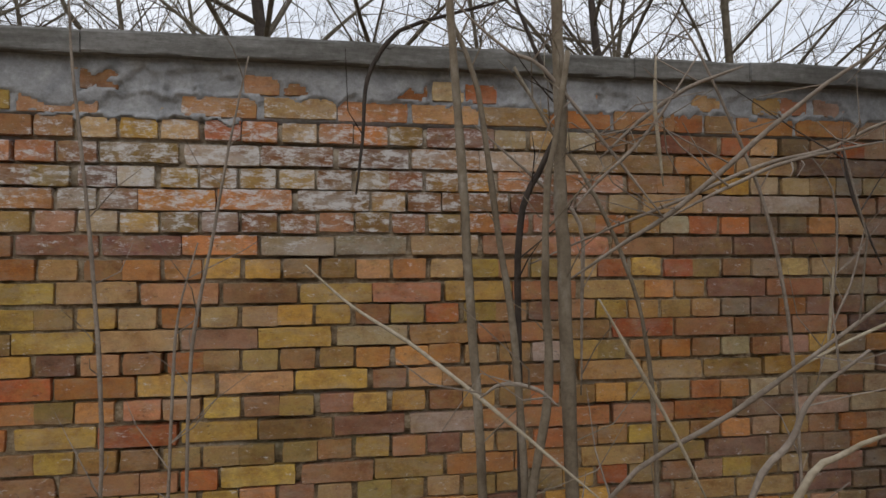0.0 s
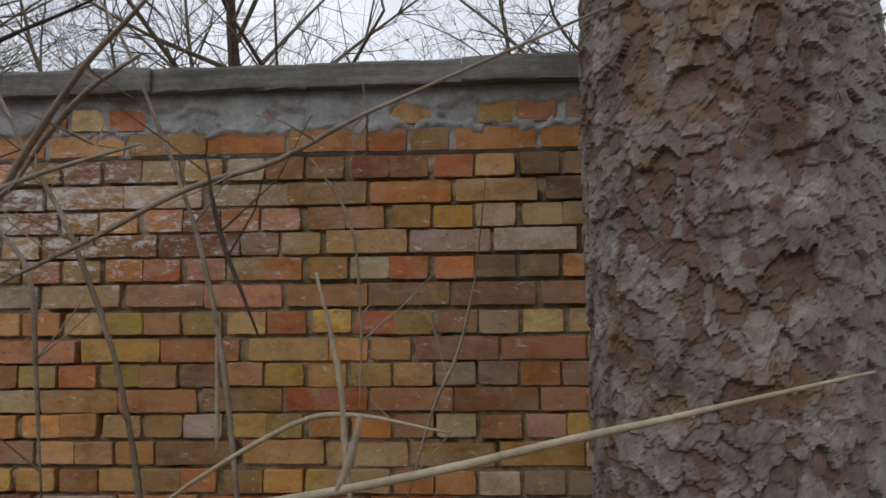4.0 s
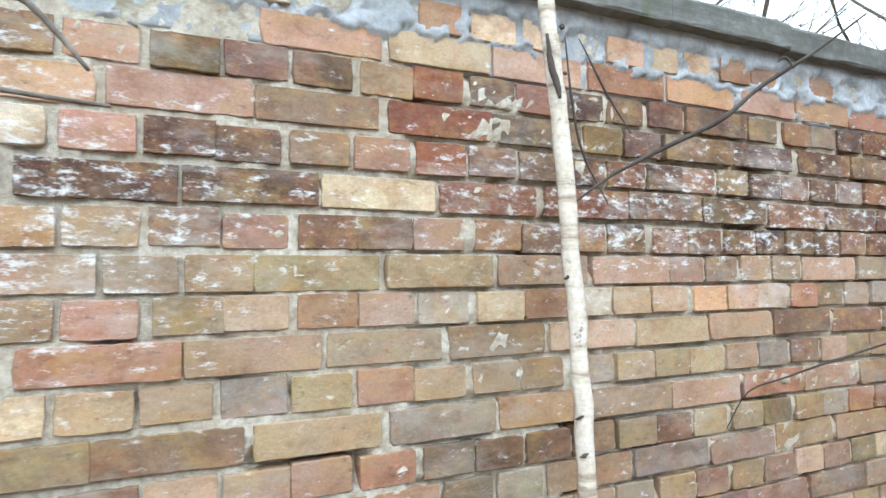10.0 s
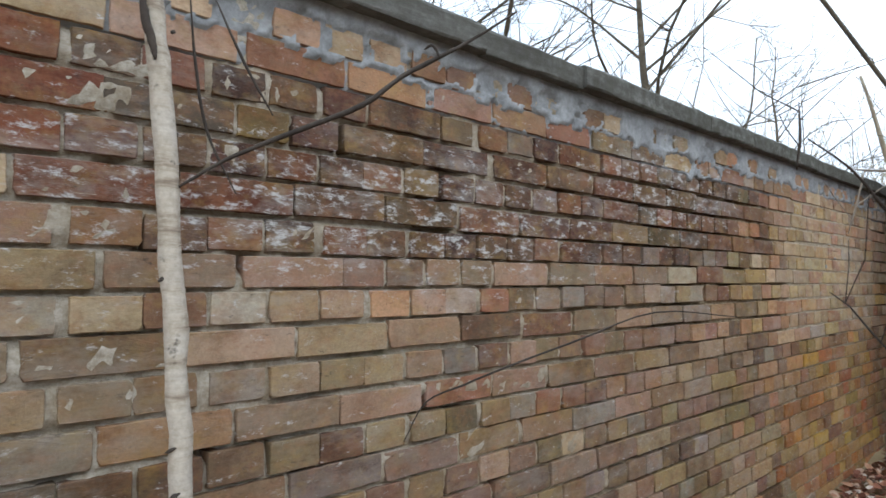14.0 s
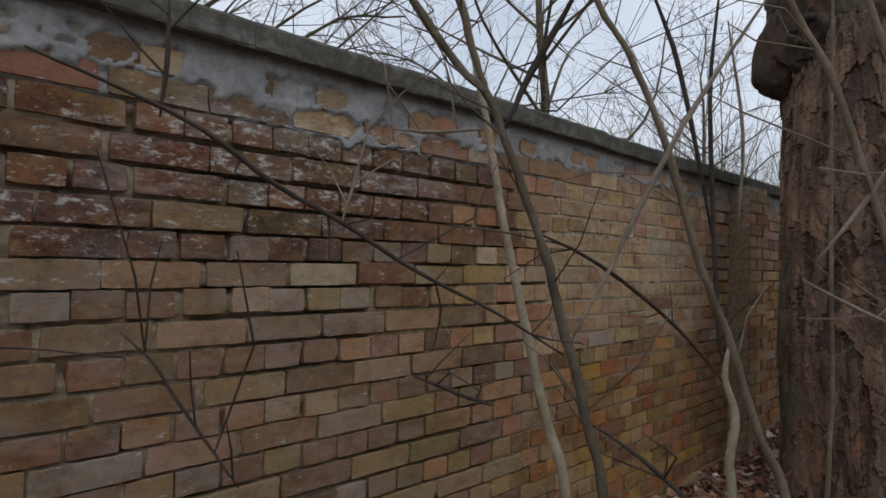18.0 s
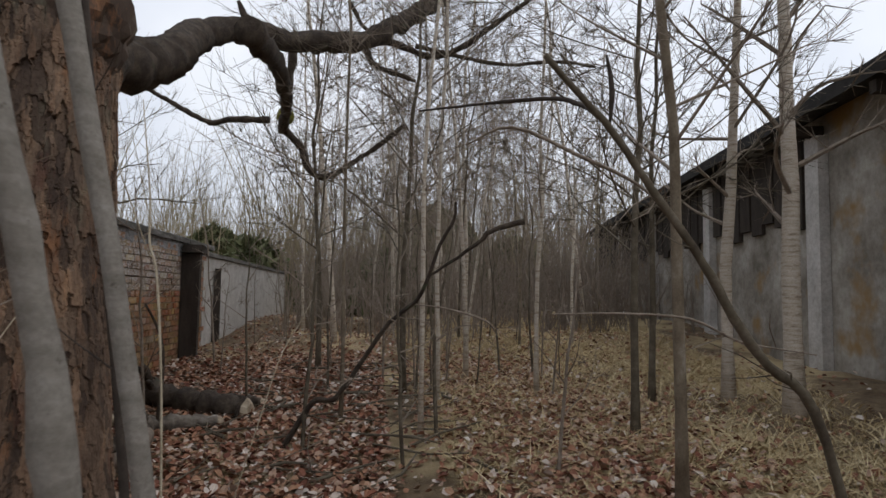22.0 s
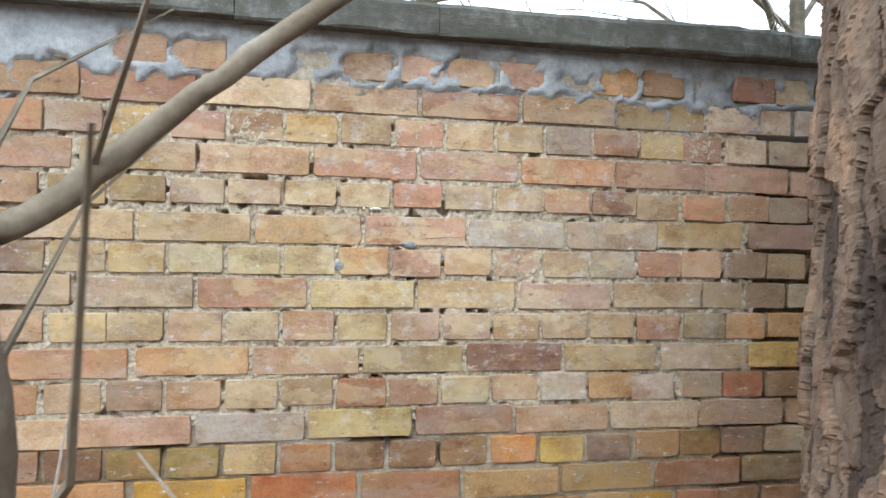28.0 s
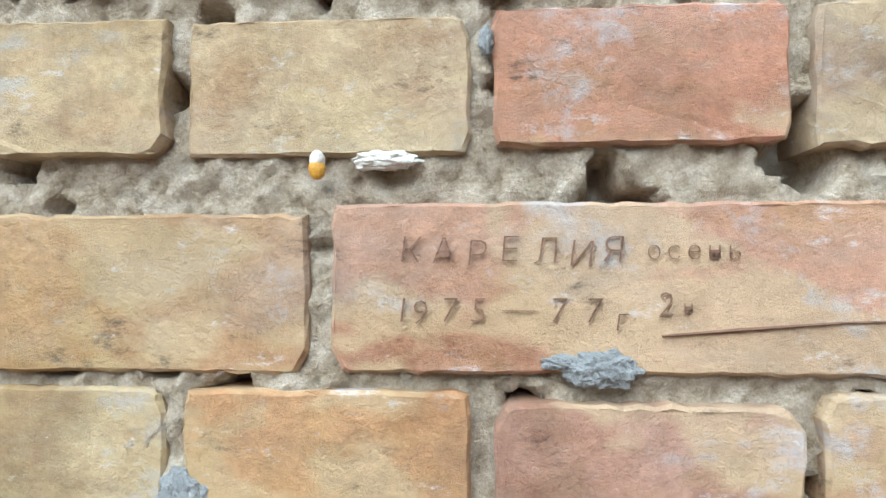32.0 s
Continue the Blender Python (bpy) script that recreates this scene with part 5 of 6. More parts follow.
stem(wall_saplings, 'stem', GREY, 0.0098, [(7.491, -1.008, 3.187), (7.602, -1.144, 2.658), (7.725, -1.292, 2.078), (7.781, -1.360, 1.902), (7.824, -1.411, 1.705), (7.850, -1.441, 1.580), (7.874, -1.468, 1.446), (7.907, -1.506, 1.300), (7.945, -1.553, 1.144), (7.979, -1.596, 0.645), (8.012, -1.641, 0.145), (8.046, -1.684, 0.120)])
stem(wall_saplings, 'twig', TWIG, 0.005, [(7.776, -1.347, 1.577), (7.819, -1.404, 1.673), (7.850, -1.443, 1.748), (7.886, -1.491, 1.849)])
stem(wall_saplings, 'twig', DARK, 0.004, [(7.411, -0.940, 1.312), (7.373, -0.893, 1.330), (7.323, -0.829, 1.358)])
stem(wall_saplings, 'twig', DARK, 0.004, [(7.512, -1.068, 1.291), (7.557, -1.125, 1.247), (7.602, -1.180, 1.188), (7.635, -1.220, 1.148)])
stem(wall_saplings, 'twig', DARK, 0.0025, [(6.853, -0.778, 1.459), (6.881, -0.811, 1.424), (6.903, -0.840, 1.375), (6.935, -0.880, 1.312), (6.956, -0.906, 1.269)])
stem(wall_saplings, 'twig', DARK, 0.004, [(6.930, -0.703, 1.939), (6.930, -0.703, 1.847), (6.925, -0.694, 1.765)])
stem(wall_saplings, 'twig', TWIG, 0.003, [(7.262, -0.761, 1.791), (7.249, -0.742, 1.699), (7.235, -0.723, 1.618)])
stem(wall_saplings, 'twig', TWIG, 0.004, [(7.364, -0.711, 1.819), (7.413, -0.772, 1.812), (7.475, -0.850, 1.818)])
stem(wall_saplings, 'twig', TWIG, 0.004, [(7.884, -1.295, 1.542), (7.941, -1.367, 1.493), (8.021, -1.468, 1.432)])
stem(wall_saplings, 'cane', PALE, 0.012, [(8.137, -1.077, 1.398), (8.131, -1.066, 1.296), (8.147, -1.085, 1.209), (8.141, -1.075, 1.093), (8.148, -1.081, 0.977), (8.152, -1.088, 0.534), (8.155, -1.095, 0.090), (8.159, -1.102, 0.120)])

aspen_saplings = thing('aspen_saplings', 'smooth grey young aspen stems in leaf litter', 'sapling', (8.138, -1.997, 0.12))
stem(aspen_saplings, 'stem', ASPEN, 0.03, [(8.057, -1.463, 3.569), (8.067, -1.544, 3.169), (8.077, -1.623, 2.769), (8.087, -1.703, 2.369), (8.095, -1.762, 2.078), (8.101, -1.824, 1.836), (8.110, -1.892, 1.561), (8.115, -1.924, 1.351), (8.122, -1.959, 1.083), (8.127, -1.972, 0.752), (8.133, -1.984, 0.420), (8.138, -1.997, 0.120)])
stem(aspen_saplings, 'stem', ASPEN, 0.023, [(8.028, -1.775, 3.569), (8.062, -1.853, 3.169), (8.097, -1.930, 2.769), (8.131, -2.008, 2.370), (8.171, -2.098, 1.908), (8.194, -2.227, 1.235), (8.211, -2.261, 0.944), (8.227, -2.295, 0.652), (8.243, -2.328, 0.361), (8.261, -2.362, 0.120)])
stem(aspen_saplings, 'stem', ASPEN, 0.024, [(7.490, -1.922, 3.362), (7.549, -1.993, 2.962), (7.606, -2.063, 2.563), (7.663, -2.134, 2.164), (7.729, -2.214, 1.712), (7.776, -2.270, 1.393), (7.806, -2.305, 1.061), (7.836, -2.341, 0.729), (7.866, -2.376, 0.398), (7.897, -2.410, 0.120)])
stem(aspen_saplings, 'twig', DARK, 0.012, [(8.444, -1.869, 3.174), (8.453, -1.908, 2.774), (8.466, -1.960, 2.247), (8.477, -2.011, 1.786), (8.487, -2.064, 1.413), (8.499, -2.111, 0.949), (8.505, -2.123, 0.522), (8.513, -2.137, 0.120)])
stem(aspen_saplings, 'stem', GREY, 0.012, [(8.332, -1.138, 2.973), (8.342, -1.230, 2.573), (8.353, -1.325, 2.159), (8.361, -1.426, 1.891), (8.372, -1.510, 1.515), (8.380, -1.579, 1.219), (8.387, -1.639, 0.975), (8.395, -1.671, 0.534), (8.401, -1.703, 0.120)])
stem(old_tree, 'limb', OAK, 0.19, [(10.819, -0.843, 2.764), (11.396, -0.818, 3.013), (11.964, -0.889, 3.202), (12.526, -0.940, 3.516), (13.084, -0.957, 3.912), (13.612, -1.272, 4.194), (14.131, -1.744, 4.322), (14.608, -2.451, 4.582), (15.088, -2.993, 5.091), (15.560, -3.540, 5.672)], rough=0.1)
stem(old_tree, 'limb', OAK, 0.11, [(11.944, -1.628, 3.505), (12.942, -1.598, 3.742), (13.943, -1.582, 3.894), (14.970, -1.525, 3.798), (16.012, -1.319, 3.767)], rough=0.1)
stem(old_tree, 'limb', OAK, 0.075, [(15.883, -1.502, 5.070), (15.926, -1.434, 4.649), (15.988, -1.375, 3.958)], rough=0.1)
stem(old_tree, 'limb', OAK, 0.05, [(16.024, -1.147, 3.917), (16.096, -0.616, 3.911), (16.141, -0.312, 3.868), (16.185, 0.151, 4.091), (16.210, 0.420, 4.241), (16.230, 0.628, 4.353)], rough=0.1)
stem(old_tree, 'limb', OAK, 0.055, [(16.005, -1.341, 3.805), (15.992, -1.614, 3.503), (16.001, -1.736, 3.199), (15.970, -2.004, 3.126), (15.888, -2.453, 3.399), (15.815, -2.828, 3.671), (15.770, -3.051, 3.866)], rough=0.1)
stem(old_tree, 'limb', OAK, 0.04, [(12.583, -1.550, 3.728), (12.578, -1.405, 4.027)], rough=0.1)
stem(old_tree, 'limb', OAK, 0.055, [(15.759, -2.413, 5.083), (15.703, -2.872, 5.012), (15.644, -3.409, 4.829), (15.571, -3.862, 4.989), (15.468, -4.385, 5.377), (15.383, -4.835, 5.690)], rough=0.1)
stem(old_tree, 'limb', OAK, 0.05, [(15.756, -2.413, 5.122), (15.763, -2.573, 4.741), (15.734, -2.882, 4.593), (15.702, -3.190, 4.480)], rough=0.1)
stem(old_tree, 'limb', OAK, 0.035, [(15.664, -3.176, 4.978), (15.610, -3.636, 4.870), (15.518, -4.401, 4.727), (15.410, -5.160, 4.776), (15.344, -5.695, 4.707)], rough=0.1)
stem(old_tree, 'limb', OAK, 0.035, [(15.742, -2.249, 5.579), (15.741, -2.487, 5.199), (15.699, -2.870, 5.050)], rough=0.1)

arching_sapling = thing('arching_sapling', 'bare sapling arching over the leafy ground', 'sapling', (8.681, -4.226, 0.12))
stem(arching_sapling, 'stem', TWIGBARK, 0.016, [(8.676, -3.076, 2.139), (8.670, -3.176, 2.031), (8.666, -3.263, 1.936), (8.664, -3.339, 1.828), (8.663, -3.401, 1.744), (8.660, -3.521, 1.577), (8.659, -3.604, 1.432), (8.657, -3.704, 1.301), (8.648, -3.828, 1.182), (8.659, -3.960, 0.756), (8.670, -4.093, 0.330), (8.681, -4.226, 0.120)])
stem(arching_sapling, 'twig', DARK, 0.008, [(8.667, -3.256, 1.948), (8.658, -3.260, 2.045), (8.654, -3.245, 2.142)])
stem(arching_sapling, 'twig', TWIG, 0.006, [(8.663, -3.401, 1.732), (8.731, -3.361, 1.806), (8.812, -3.219, 1.898), (8.897, -3.036, 1.997), (8.985, -2.908, 1.957)])
stem(arching_sapling, 'twig', DARK, 0.008, [(8.668, -3.238, 1.960), (8.843, -3.233, 2.061), (9.030, -3.163, 2.134), (9.261, -2.779, 2.142)])
stem(arching_sapling, 'twig', TWIG, 0.004, [(8.857, -3.140, 1.429), (8.832, -3.326, 1.435), (8.803, -3.552, 1.424), (8.788, -3.700, 1.360), (8.761, -3.924, 1.324)])

broken_branch = thing('broken_branch', 'dark broken branch propped in the leaf litter', 'branch', (11.953, -1.946, 0.12))
stem(broken_branch, 'bough', OAK, 0.0234, [(11.257, -3.191, 2.113), (11.302, -3.184, 2.001), (11.364, -3.093, 1.819), (11.427, -3.020, 1.585), (11.483, -2.943, 1.431), (11.554, -2.762, 1.271), (11.631, -2.596, 1.021), (11.703, -2.446, 0.785), (11.757, -2.357, 0.697), (11.811, -2.231, 0.679), (11.884, -2.073, 0.434), (11.953, -1.946, 0.223)])
stem(broken_branch, 'bough', OAK, 0.0216, [(11.509, -3.044, 1.615), (11.475, -3.230, 1.745), (11.444, -3.399, 1.870), (11.430, -3.466, 1.940), (11.392, -3.704, 2.016)])
stem(broken_branch, 'twig', TWIG, 0.009, [(11.542, -2.912, 1.410), (11.509, -3.171, 1.380), (11.479, -3.450, 1.300), (11.476, -3.521, 1.214)])

forked_sapling = thing('forked_sapling', 'forked grey sapling with dark twigs before the wall', 'sapling', (9.443, -1.170, 0.12))
stem(forked_sapling, 'stem', GREY, 0.0138, [(9.322, -1.242, 3.194), (9.341, -1.236, 2.826), (9.360, -1.230, 2.458), (9.378, -1.224, 2.090), (9.388, -1.220, 1.891), (9.400, -1.221, 1.766), (9.403, -1.218, 1.647), (9.415, -1.220, 1.537), (9.420, -1.218, 1.412), (9.421, -1.214, 1.317), (9.426, -1.213, 1.190), (9.431, -1.199, 0.852), (9.438, -1.185, 0.514), (9.443, -1.170, 0.120)])
stem(forked_sapling, 'stem', GREY, 0.0075, [(9.850, -1.139, 2.017), (9.755, -1.136, 1.928), (9.673, -1.139, 1.863), (9.596, -1.145, 1.806), (9.531, -1.155, 1.753), (9.479, -1.171, 1.704), (9.438, -1.193, 1.658), (9.414, -1.223, 1.634)])
stem(forked_sapling, 'stem', GREY, 0.0095, [(9.133, -1.055, 3.018), (9.156, -1.050, 2.650), (9.179, -1.045, 2.282), (9.201, -1.040, 1.922), (9.214, -1.041, 1.783), (9.230, -1.039, 1.530), (9.247, -1.039, 1.305), (9.261, -1.039, 1.147), (9.271, -1.027, 0.826), (9.282, -1.014, 0.505), (9.292, -1.003, 0.120)])
stem(forked_sapling, 'twig', DARK, 0.005, [(9.159, -1.167, 1.826), (9.197, -1.181, 1.760), (9.250, -1.200, 1.657), (9.291, -1.216, 1.584), (9.341, -1.233, 1.489), (9.361, -1.240, 1.414), (9.379, -1.244, 1.341), (9.423, -1.260, 1.207), (9.460, -1.258, 0.862), (9.496, -1.257, 0.518), (9.533, -1.256, 0.120)])
stem(forked_sapling, 'twig', TWIG, 0.004, [(9.130, -1.200, 1.804), (9.186, -1.200, 1.778), (9.259, -1.207, 1.748), (9.330, -1.212, 1.703), (9.394, -1.215, 1.648)])
stem(forked_sapling, 'cane', PALE, 0.003, [(9.437, -1.265, 1.206), (9.497, -1.282, 1.275), (9.559, -1.299, 1.351), (9.603, -1.308, 1.390), (9.647, -1.317, 1.429)])
stem(forked_sapling, 'twig', DARK, 0.004, [(9.139, -1.199, 1.616), (9.193, -1.221, 1.591), (9.241, -1.239, 1.532), (9.276, -1.253, 1.474), (9.305, -1.263, 1.425)])
stem(forked_sapling, 'twig', TWIG, 0.004, [(9.368, -1.146, 1.371), (9.445, -1.179, 1.376), (9.527, -1.216, 1.392), (9.602, -1.249, 1.423), (9.662, -1.276, 1.454)])
stem(forked_sapling, 'cane', PALE, 0.004, [(9.278, -1.248, 1.310), (9.291, -1.256, 1.368), (9.305, -1.263, 1.418), (9.322, -1.273, 1.468)])
stem(forked_sapling, 'twig', DARK, 0.004, [(9.289, -1.166, 1.591), (9.313, -1.178, 1.612), (9.363, -1.200, 1.610)])
stem(forked_sapling, 'twig', DARK, 0.004, [(9.156, -1.208, 1.657), (9.203, -1.224, 1.577), (9.204, -1.224, 1.541)])

leaning_cane = thing('leaning_cane', 'long pale dry cane leaning in the leaf litter', 'cane', (8.2, -2.3, 0.12))
stem(leaning_cane, 'cane', PALE, 0.0036, [(9.09, -1.89, 2.08), (8.917, -1.983, 1.757), (8.825, -2.02, 1.607), (8.743, -2.072, 1.496), (8.52, -2.17, 1.1), (8.2, -2.3, 0.12)])
stem(leaning_cane, 'cane', PALE, 0.002, [(8.79, -1.93, 1.84), (8.8, -1.98, 1.7), (8.8, -2.03, 1.57)])
thin_cane = thing('thin_cane', 'thin pale cane bending over the litter', 'cane', (8.4, -2.2, 0.12))
stem(thin_cane, 'cane', PALE, 0.0015, [(8.95, -2.45, 1.462), (8.87, -2.42, 1.39), (8.77, -2.39, 1.32), (8.66, -2.37, 1.22), (8.5, -2.28, 0.8), (8.4, -2.2, 0.12)])
log(DEAD, 0.035, [(12.640, -0.090, 0.453), (12.574, -0.205, 0.432), (12.521, -0.529, 0.415), (12.399, -0.797, 0.398)])
rotten = log(OAK, 0.115, [(13.239, -0.622, 0.52), (13.038, -1.119, 0.46), (12.884, -1.548, 0.42)])
for dx, dy, dz, rr in ((-0.12, 0.05, 0.3, 0.035), (0.05, 0.16, 0.26, 0.03), (-0.24, 0.1, 0.05, 0.035), (-0.3, -0.08, 0.16, 0.03), (0.12, 0.22, 0.1, 0.03), (-0.16, 0.2, 0.16, 0.022)):
    # torn roots at the thick end
    stem(rotten, "root", OAK, rr, [(13.24 + dx, -0.62 + dy, 0.5 + dz), (13.24 + dx * 0.5, -0.62 + dy * 0.4, 0.53 + dz * 0.6), (13.22, -0.67, 0.5)], 0.12, twigs=False)
log(TWIG, 0.052, [(11.385, -1.025, 0.36), (11.7, -1.03, 0.375), (12.03, -1.0, 0.41)])
log(BARK, 0.06, [(12.2, -0.74, 0.42), (12.433, -1.008, 0.405), (12.56, -1.38, 0.39)])
log(OAK, 0.045, [(13.3, -1.0, 0.47), (13.35, -1.3, 0.45), (13.28, -1.62, 0.43)])
# broken sticks lying about the logs
krng2 = np.random.default_rng(64)
sv, sf, off = [], [], 0
for _ in range(120):
    x, y, a, L = krng2.uniform(11.1, 15.5), krng2.uniform(-3.4, -0.15), krng2.uniform(0, 6.28), krng2.uniform(0.12, 0.42)
    ends = [np.array((x + q * L * math.cos(a), y + q * L * math.sin(a), 0)) for q in (-1, 0, 1)]
    for e in ends:
        e[2] = float(ground_height(e[0], e[1])) + krng2.uniform(0.03, 0.08)
    ends[1][:2] += krng2.normal(0, 0.04, 2)
    rr = krng2.uniform(0.004, 0.013)
    v, f = tube(np.array(ends), [rr, rr * 0.9, rr * 0.5], 6, krng2, 0.1)
    sv.append(v)
    sf.extend(tuple(k + off for k in q) for q in f)
    off += len(v)
tagged(mesh_ob("stick_litter", np.vstack(sv), sf, TWIGBARK), "broken brown sticks scattered on the leaf litter", "sticks", kind="stuff")
log(OAK, 0.05, [(11.45, -0.8, 0.36), (11.760, -0.86, 0.37), (12.263, -0.9, 0.385)])

stump_shoots = thing('stump_shoots', 'dark stubby shoots rising beside the fallen logs', 'shrub', (12.368, -0.896, 0.12))
stem(stump_shoots, 'bough', OAK, 0.023, [(12.084, -0.638, 1.507), (12.116, -0.664, 1.286), (12.164, -0.711, 1.003), (12.192, -0.729, 0.717), (12.281, -0.837, 0.438), (12.368, -0.896, 0.120)])
stem(stump_shoots, 'bough', OAK, 0.0253, [(11.974, -0.445, 1.096), (12.054, -0.550, 0.959), (12.111, -0.624, 0.874), (12.214, -0.760, 0.684), (12.320, -0.895, 0.459), (12.443, -1.005, 0.120)])
stem(stump_shoots, 'bough', OAK, 0.0207, [(12.252, -0.870, 1.369), (12.329, -0.961, 1.123), (12.360, -0.987, 0.874), (12.370, -0.963, 0.409), (12.392, -0.932, 0.120)])
stem(stump_shoots, 'bough', OAK, 0.0138, [(12.119, -0.640, 0.892), (12.101, -0.622, 1.034), (12.108, -0.642, 1.141)])
stem(stump_shoots, 'bough', OAK, 0.0115, [(12.111, -0.624, 0.874), (12.036, -0.520, 0.939), (11.963, -0.417, 0.951)])

bm = bmesh.new()
bmesh.ops.create_icosphere(bm, subdivisions=3, radius=0.12)
for vv in bm.verts:
    vv.co = vv.co * (1 + 0.3 * noise.noise(vv.co * 20)) + Vector((15.960, -1.383, 3.952))
me = bpy.data.meshes.new("moss_clump")
bm.to_mesh(me)
bm.free()
me.materials.append(LICHEN)
ob = new("moss_clump", me)
ob.parent, ob.matrix_parent_inverse = old_tree, old_tree.matrix_world.inverted()
tagged(ob, "yellow-green moss on the limb")

# birch marks: dark raised scars round the slender stem
for i in range(13):
    z = 1.05 + i * 0.085 + RNG.uniform(-0.02, 0.02)
    a = RNG.uniform(-2.6, -0.4)
    s = (z - 1.0) / 1.0
    cx, cy = 5.585 - 0.05 * s, -0.205 + 0.01 * s
    ln = [(cx + 0.0185 * math.cos(a + t), cy + 0.0185 * math.sin(a + t), z + 0.004 * math.sin(t * 3)) for t in np.linspace(-0.5, 0.5, 5)]
    v, f = tube(np.array(ln), [0.0012, 0.003, 0.0045, 0.003, 0.0012], 5, RNG, 0.2)
    mesh_ob("scar", v, f, DARK, young_birch)

# litter
v, f = box_mesh(0, 0.14, 0, 0.1, 0, 0.02, 0.012)
lit = tagged(mesh_ob("paper_scrap", v + np.array((12.1, -0.32, 0.39)), f, PAPER), "pale crumpled scrap of litter on leaves", "litter")
bt = thing("plastic_bottle", "small blue plastic bottle lying by the tree", "bottle", (11.68, -0.26, 0.3))
v, f = tube(np.array([(11.68, -0.26, 0.3), (11.7, -0.25, 0.4), (11.71, -0.25, 0.43)]), [0.035, 0.034, 0.014], 12, RNG, 0.02)
mesh_ob("bottle_body", v, f, BLUE, bt, smooth=True)

# ---- bricks ----
brng = np.random.default_rng(77)
TAN, ORANGE, PINK, RED, YELLOW = (0.39, 0.265, 0.135), (0.42, 0.19, 0.07), (0.36, 0.18, 0.11), (0.33, 0.1, 0.04), (0.43, 0.29, 0.075)
OLIVE, PURPLE, ASH, CREAM, BROWN = (0.25, 0.18, 0.065), (0.16, 0.082, 0.066), (0.36, 0.31, 0.26), (0.5, 0.37, 0.2), (0.24, 0.13, 0.07)
TONES = [TAN, ORANGE, PINK, RED, YELLOW, OLIVE, PURPLE, ASH, CREAM, BROWN]


def tone_of(x, k):
    """Colour of one brick: the wall's stretches were laid from different firings, and low courses are also darkened for
    the weaker light there.
    """
    if x < 8.9:
        x += brng.normal(0, 0.35)
    if x < 2.3:
        w = (4, 3, 2, 2.5, 4, 5.5, 1.5, 0.5, 0, 5) if k > 8 else ((2, 2, 3, 2, 1, 2, 3, 4, 1, 4) if x < 1.4 else (2, 3, 3, 3, 1, 2, 3, 1.5, 0, 5))
    elif x < 4.9:
        w = (5, 1.8, 4, 1.5, 2.5, 3.5, 1, 1, 1, 3) if k > 7 else (3, 2, 5, 2, 1, 2, 2.5, 2.5, 1, 4)
    elif x < 8.0:
        w = (5, 2, 3, 2, 1.5, 3.5, 1, 1.5, 0.5, 4) if k > 7 else (0.7, 1, 3, 3, 0.5, 1.2, 9, 1, 0, 3)
    elif x < 8.7:
        w = (4, 2.5, 2.5, 2, 2, 4, 1.5, 1.5, 0, 4) if k > 5 else (2, 2, 2, 1, 1, 3, 3, 2, 0, 4)
    elif x < 11.5:
        w = (5, 4, 3.5, 0.7, 3, 2, 0.6, 1.2, 2.5, 1.5) if k < 13 else (4, 3.5, 3, 2.2, 1.5, 4, 1.5, 0.5, 0.5, 4)
    else:
        w = (2, 3, 3, 3, 1, 2, 2, 1, 0, 6) if k > 8 else (2, 2, 3, 2, 1, 2, 4, 4, 1, 5)
    if k <= 2:
        w = (5, 4, 4, 2, 1, 1, 0.5, 1.5, 2, 2)
    w = np.array(w, float)
    pale = -0.04 if x < 2.45 else ((0.18 if x > 4.9 and 3 <= k <= 7 else 0.36) if x < 8.2 else (0.26 if 8.8 < x < 10.6 and k < 13 else ((0.22 if x < 8.8 else -0.1) if x < 10.6 else (0.1 if k > 8 else 0.4))))
    # past x 4.9, courses from 13 down get dimmer light painted into their tone
    deep = 1.27 if x < 3.0 else ((0.58 if 3 <= k <= 7 else (1.14 if k < 13 and x < 6.3 else 0.95)) if 4.9 < x < 8.3 else (1.2 if x < 4.9 else (1.15 if k < 13 else 0.95)))
    c = np.array(TONES[brng.choice(10, p=w / w.sum())])
    d = np.array(TONES[brng.choice(10, p=w / w.sum())])
    c = c * 0.75 + d * 0.25
    c = c * (1 - pale) + c.mean() * 1.12 * pale
    return np.clip(deep * c * (brng.uniform(0.68, 1.16) if x < 2.4 else brng.uniform(0.56, 1.2) if x < 8.6 else brng.uniform(0.78, 1.16)) * (1 + brng.normal(0, 0.03, 3)), 0.02, 0.8)


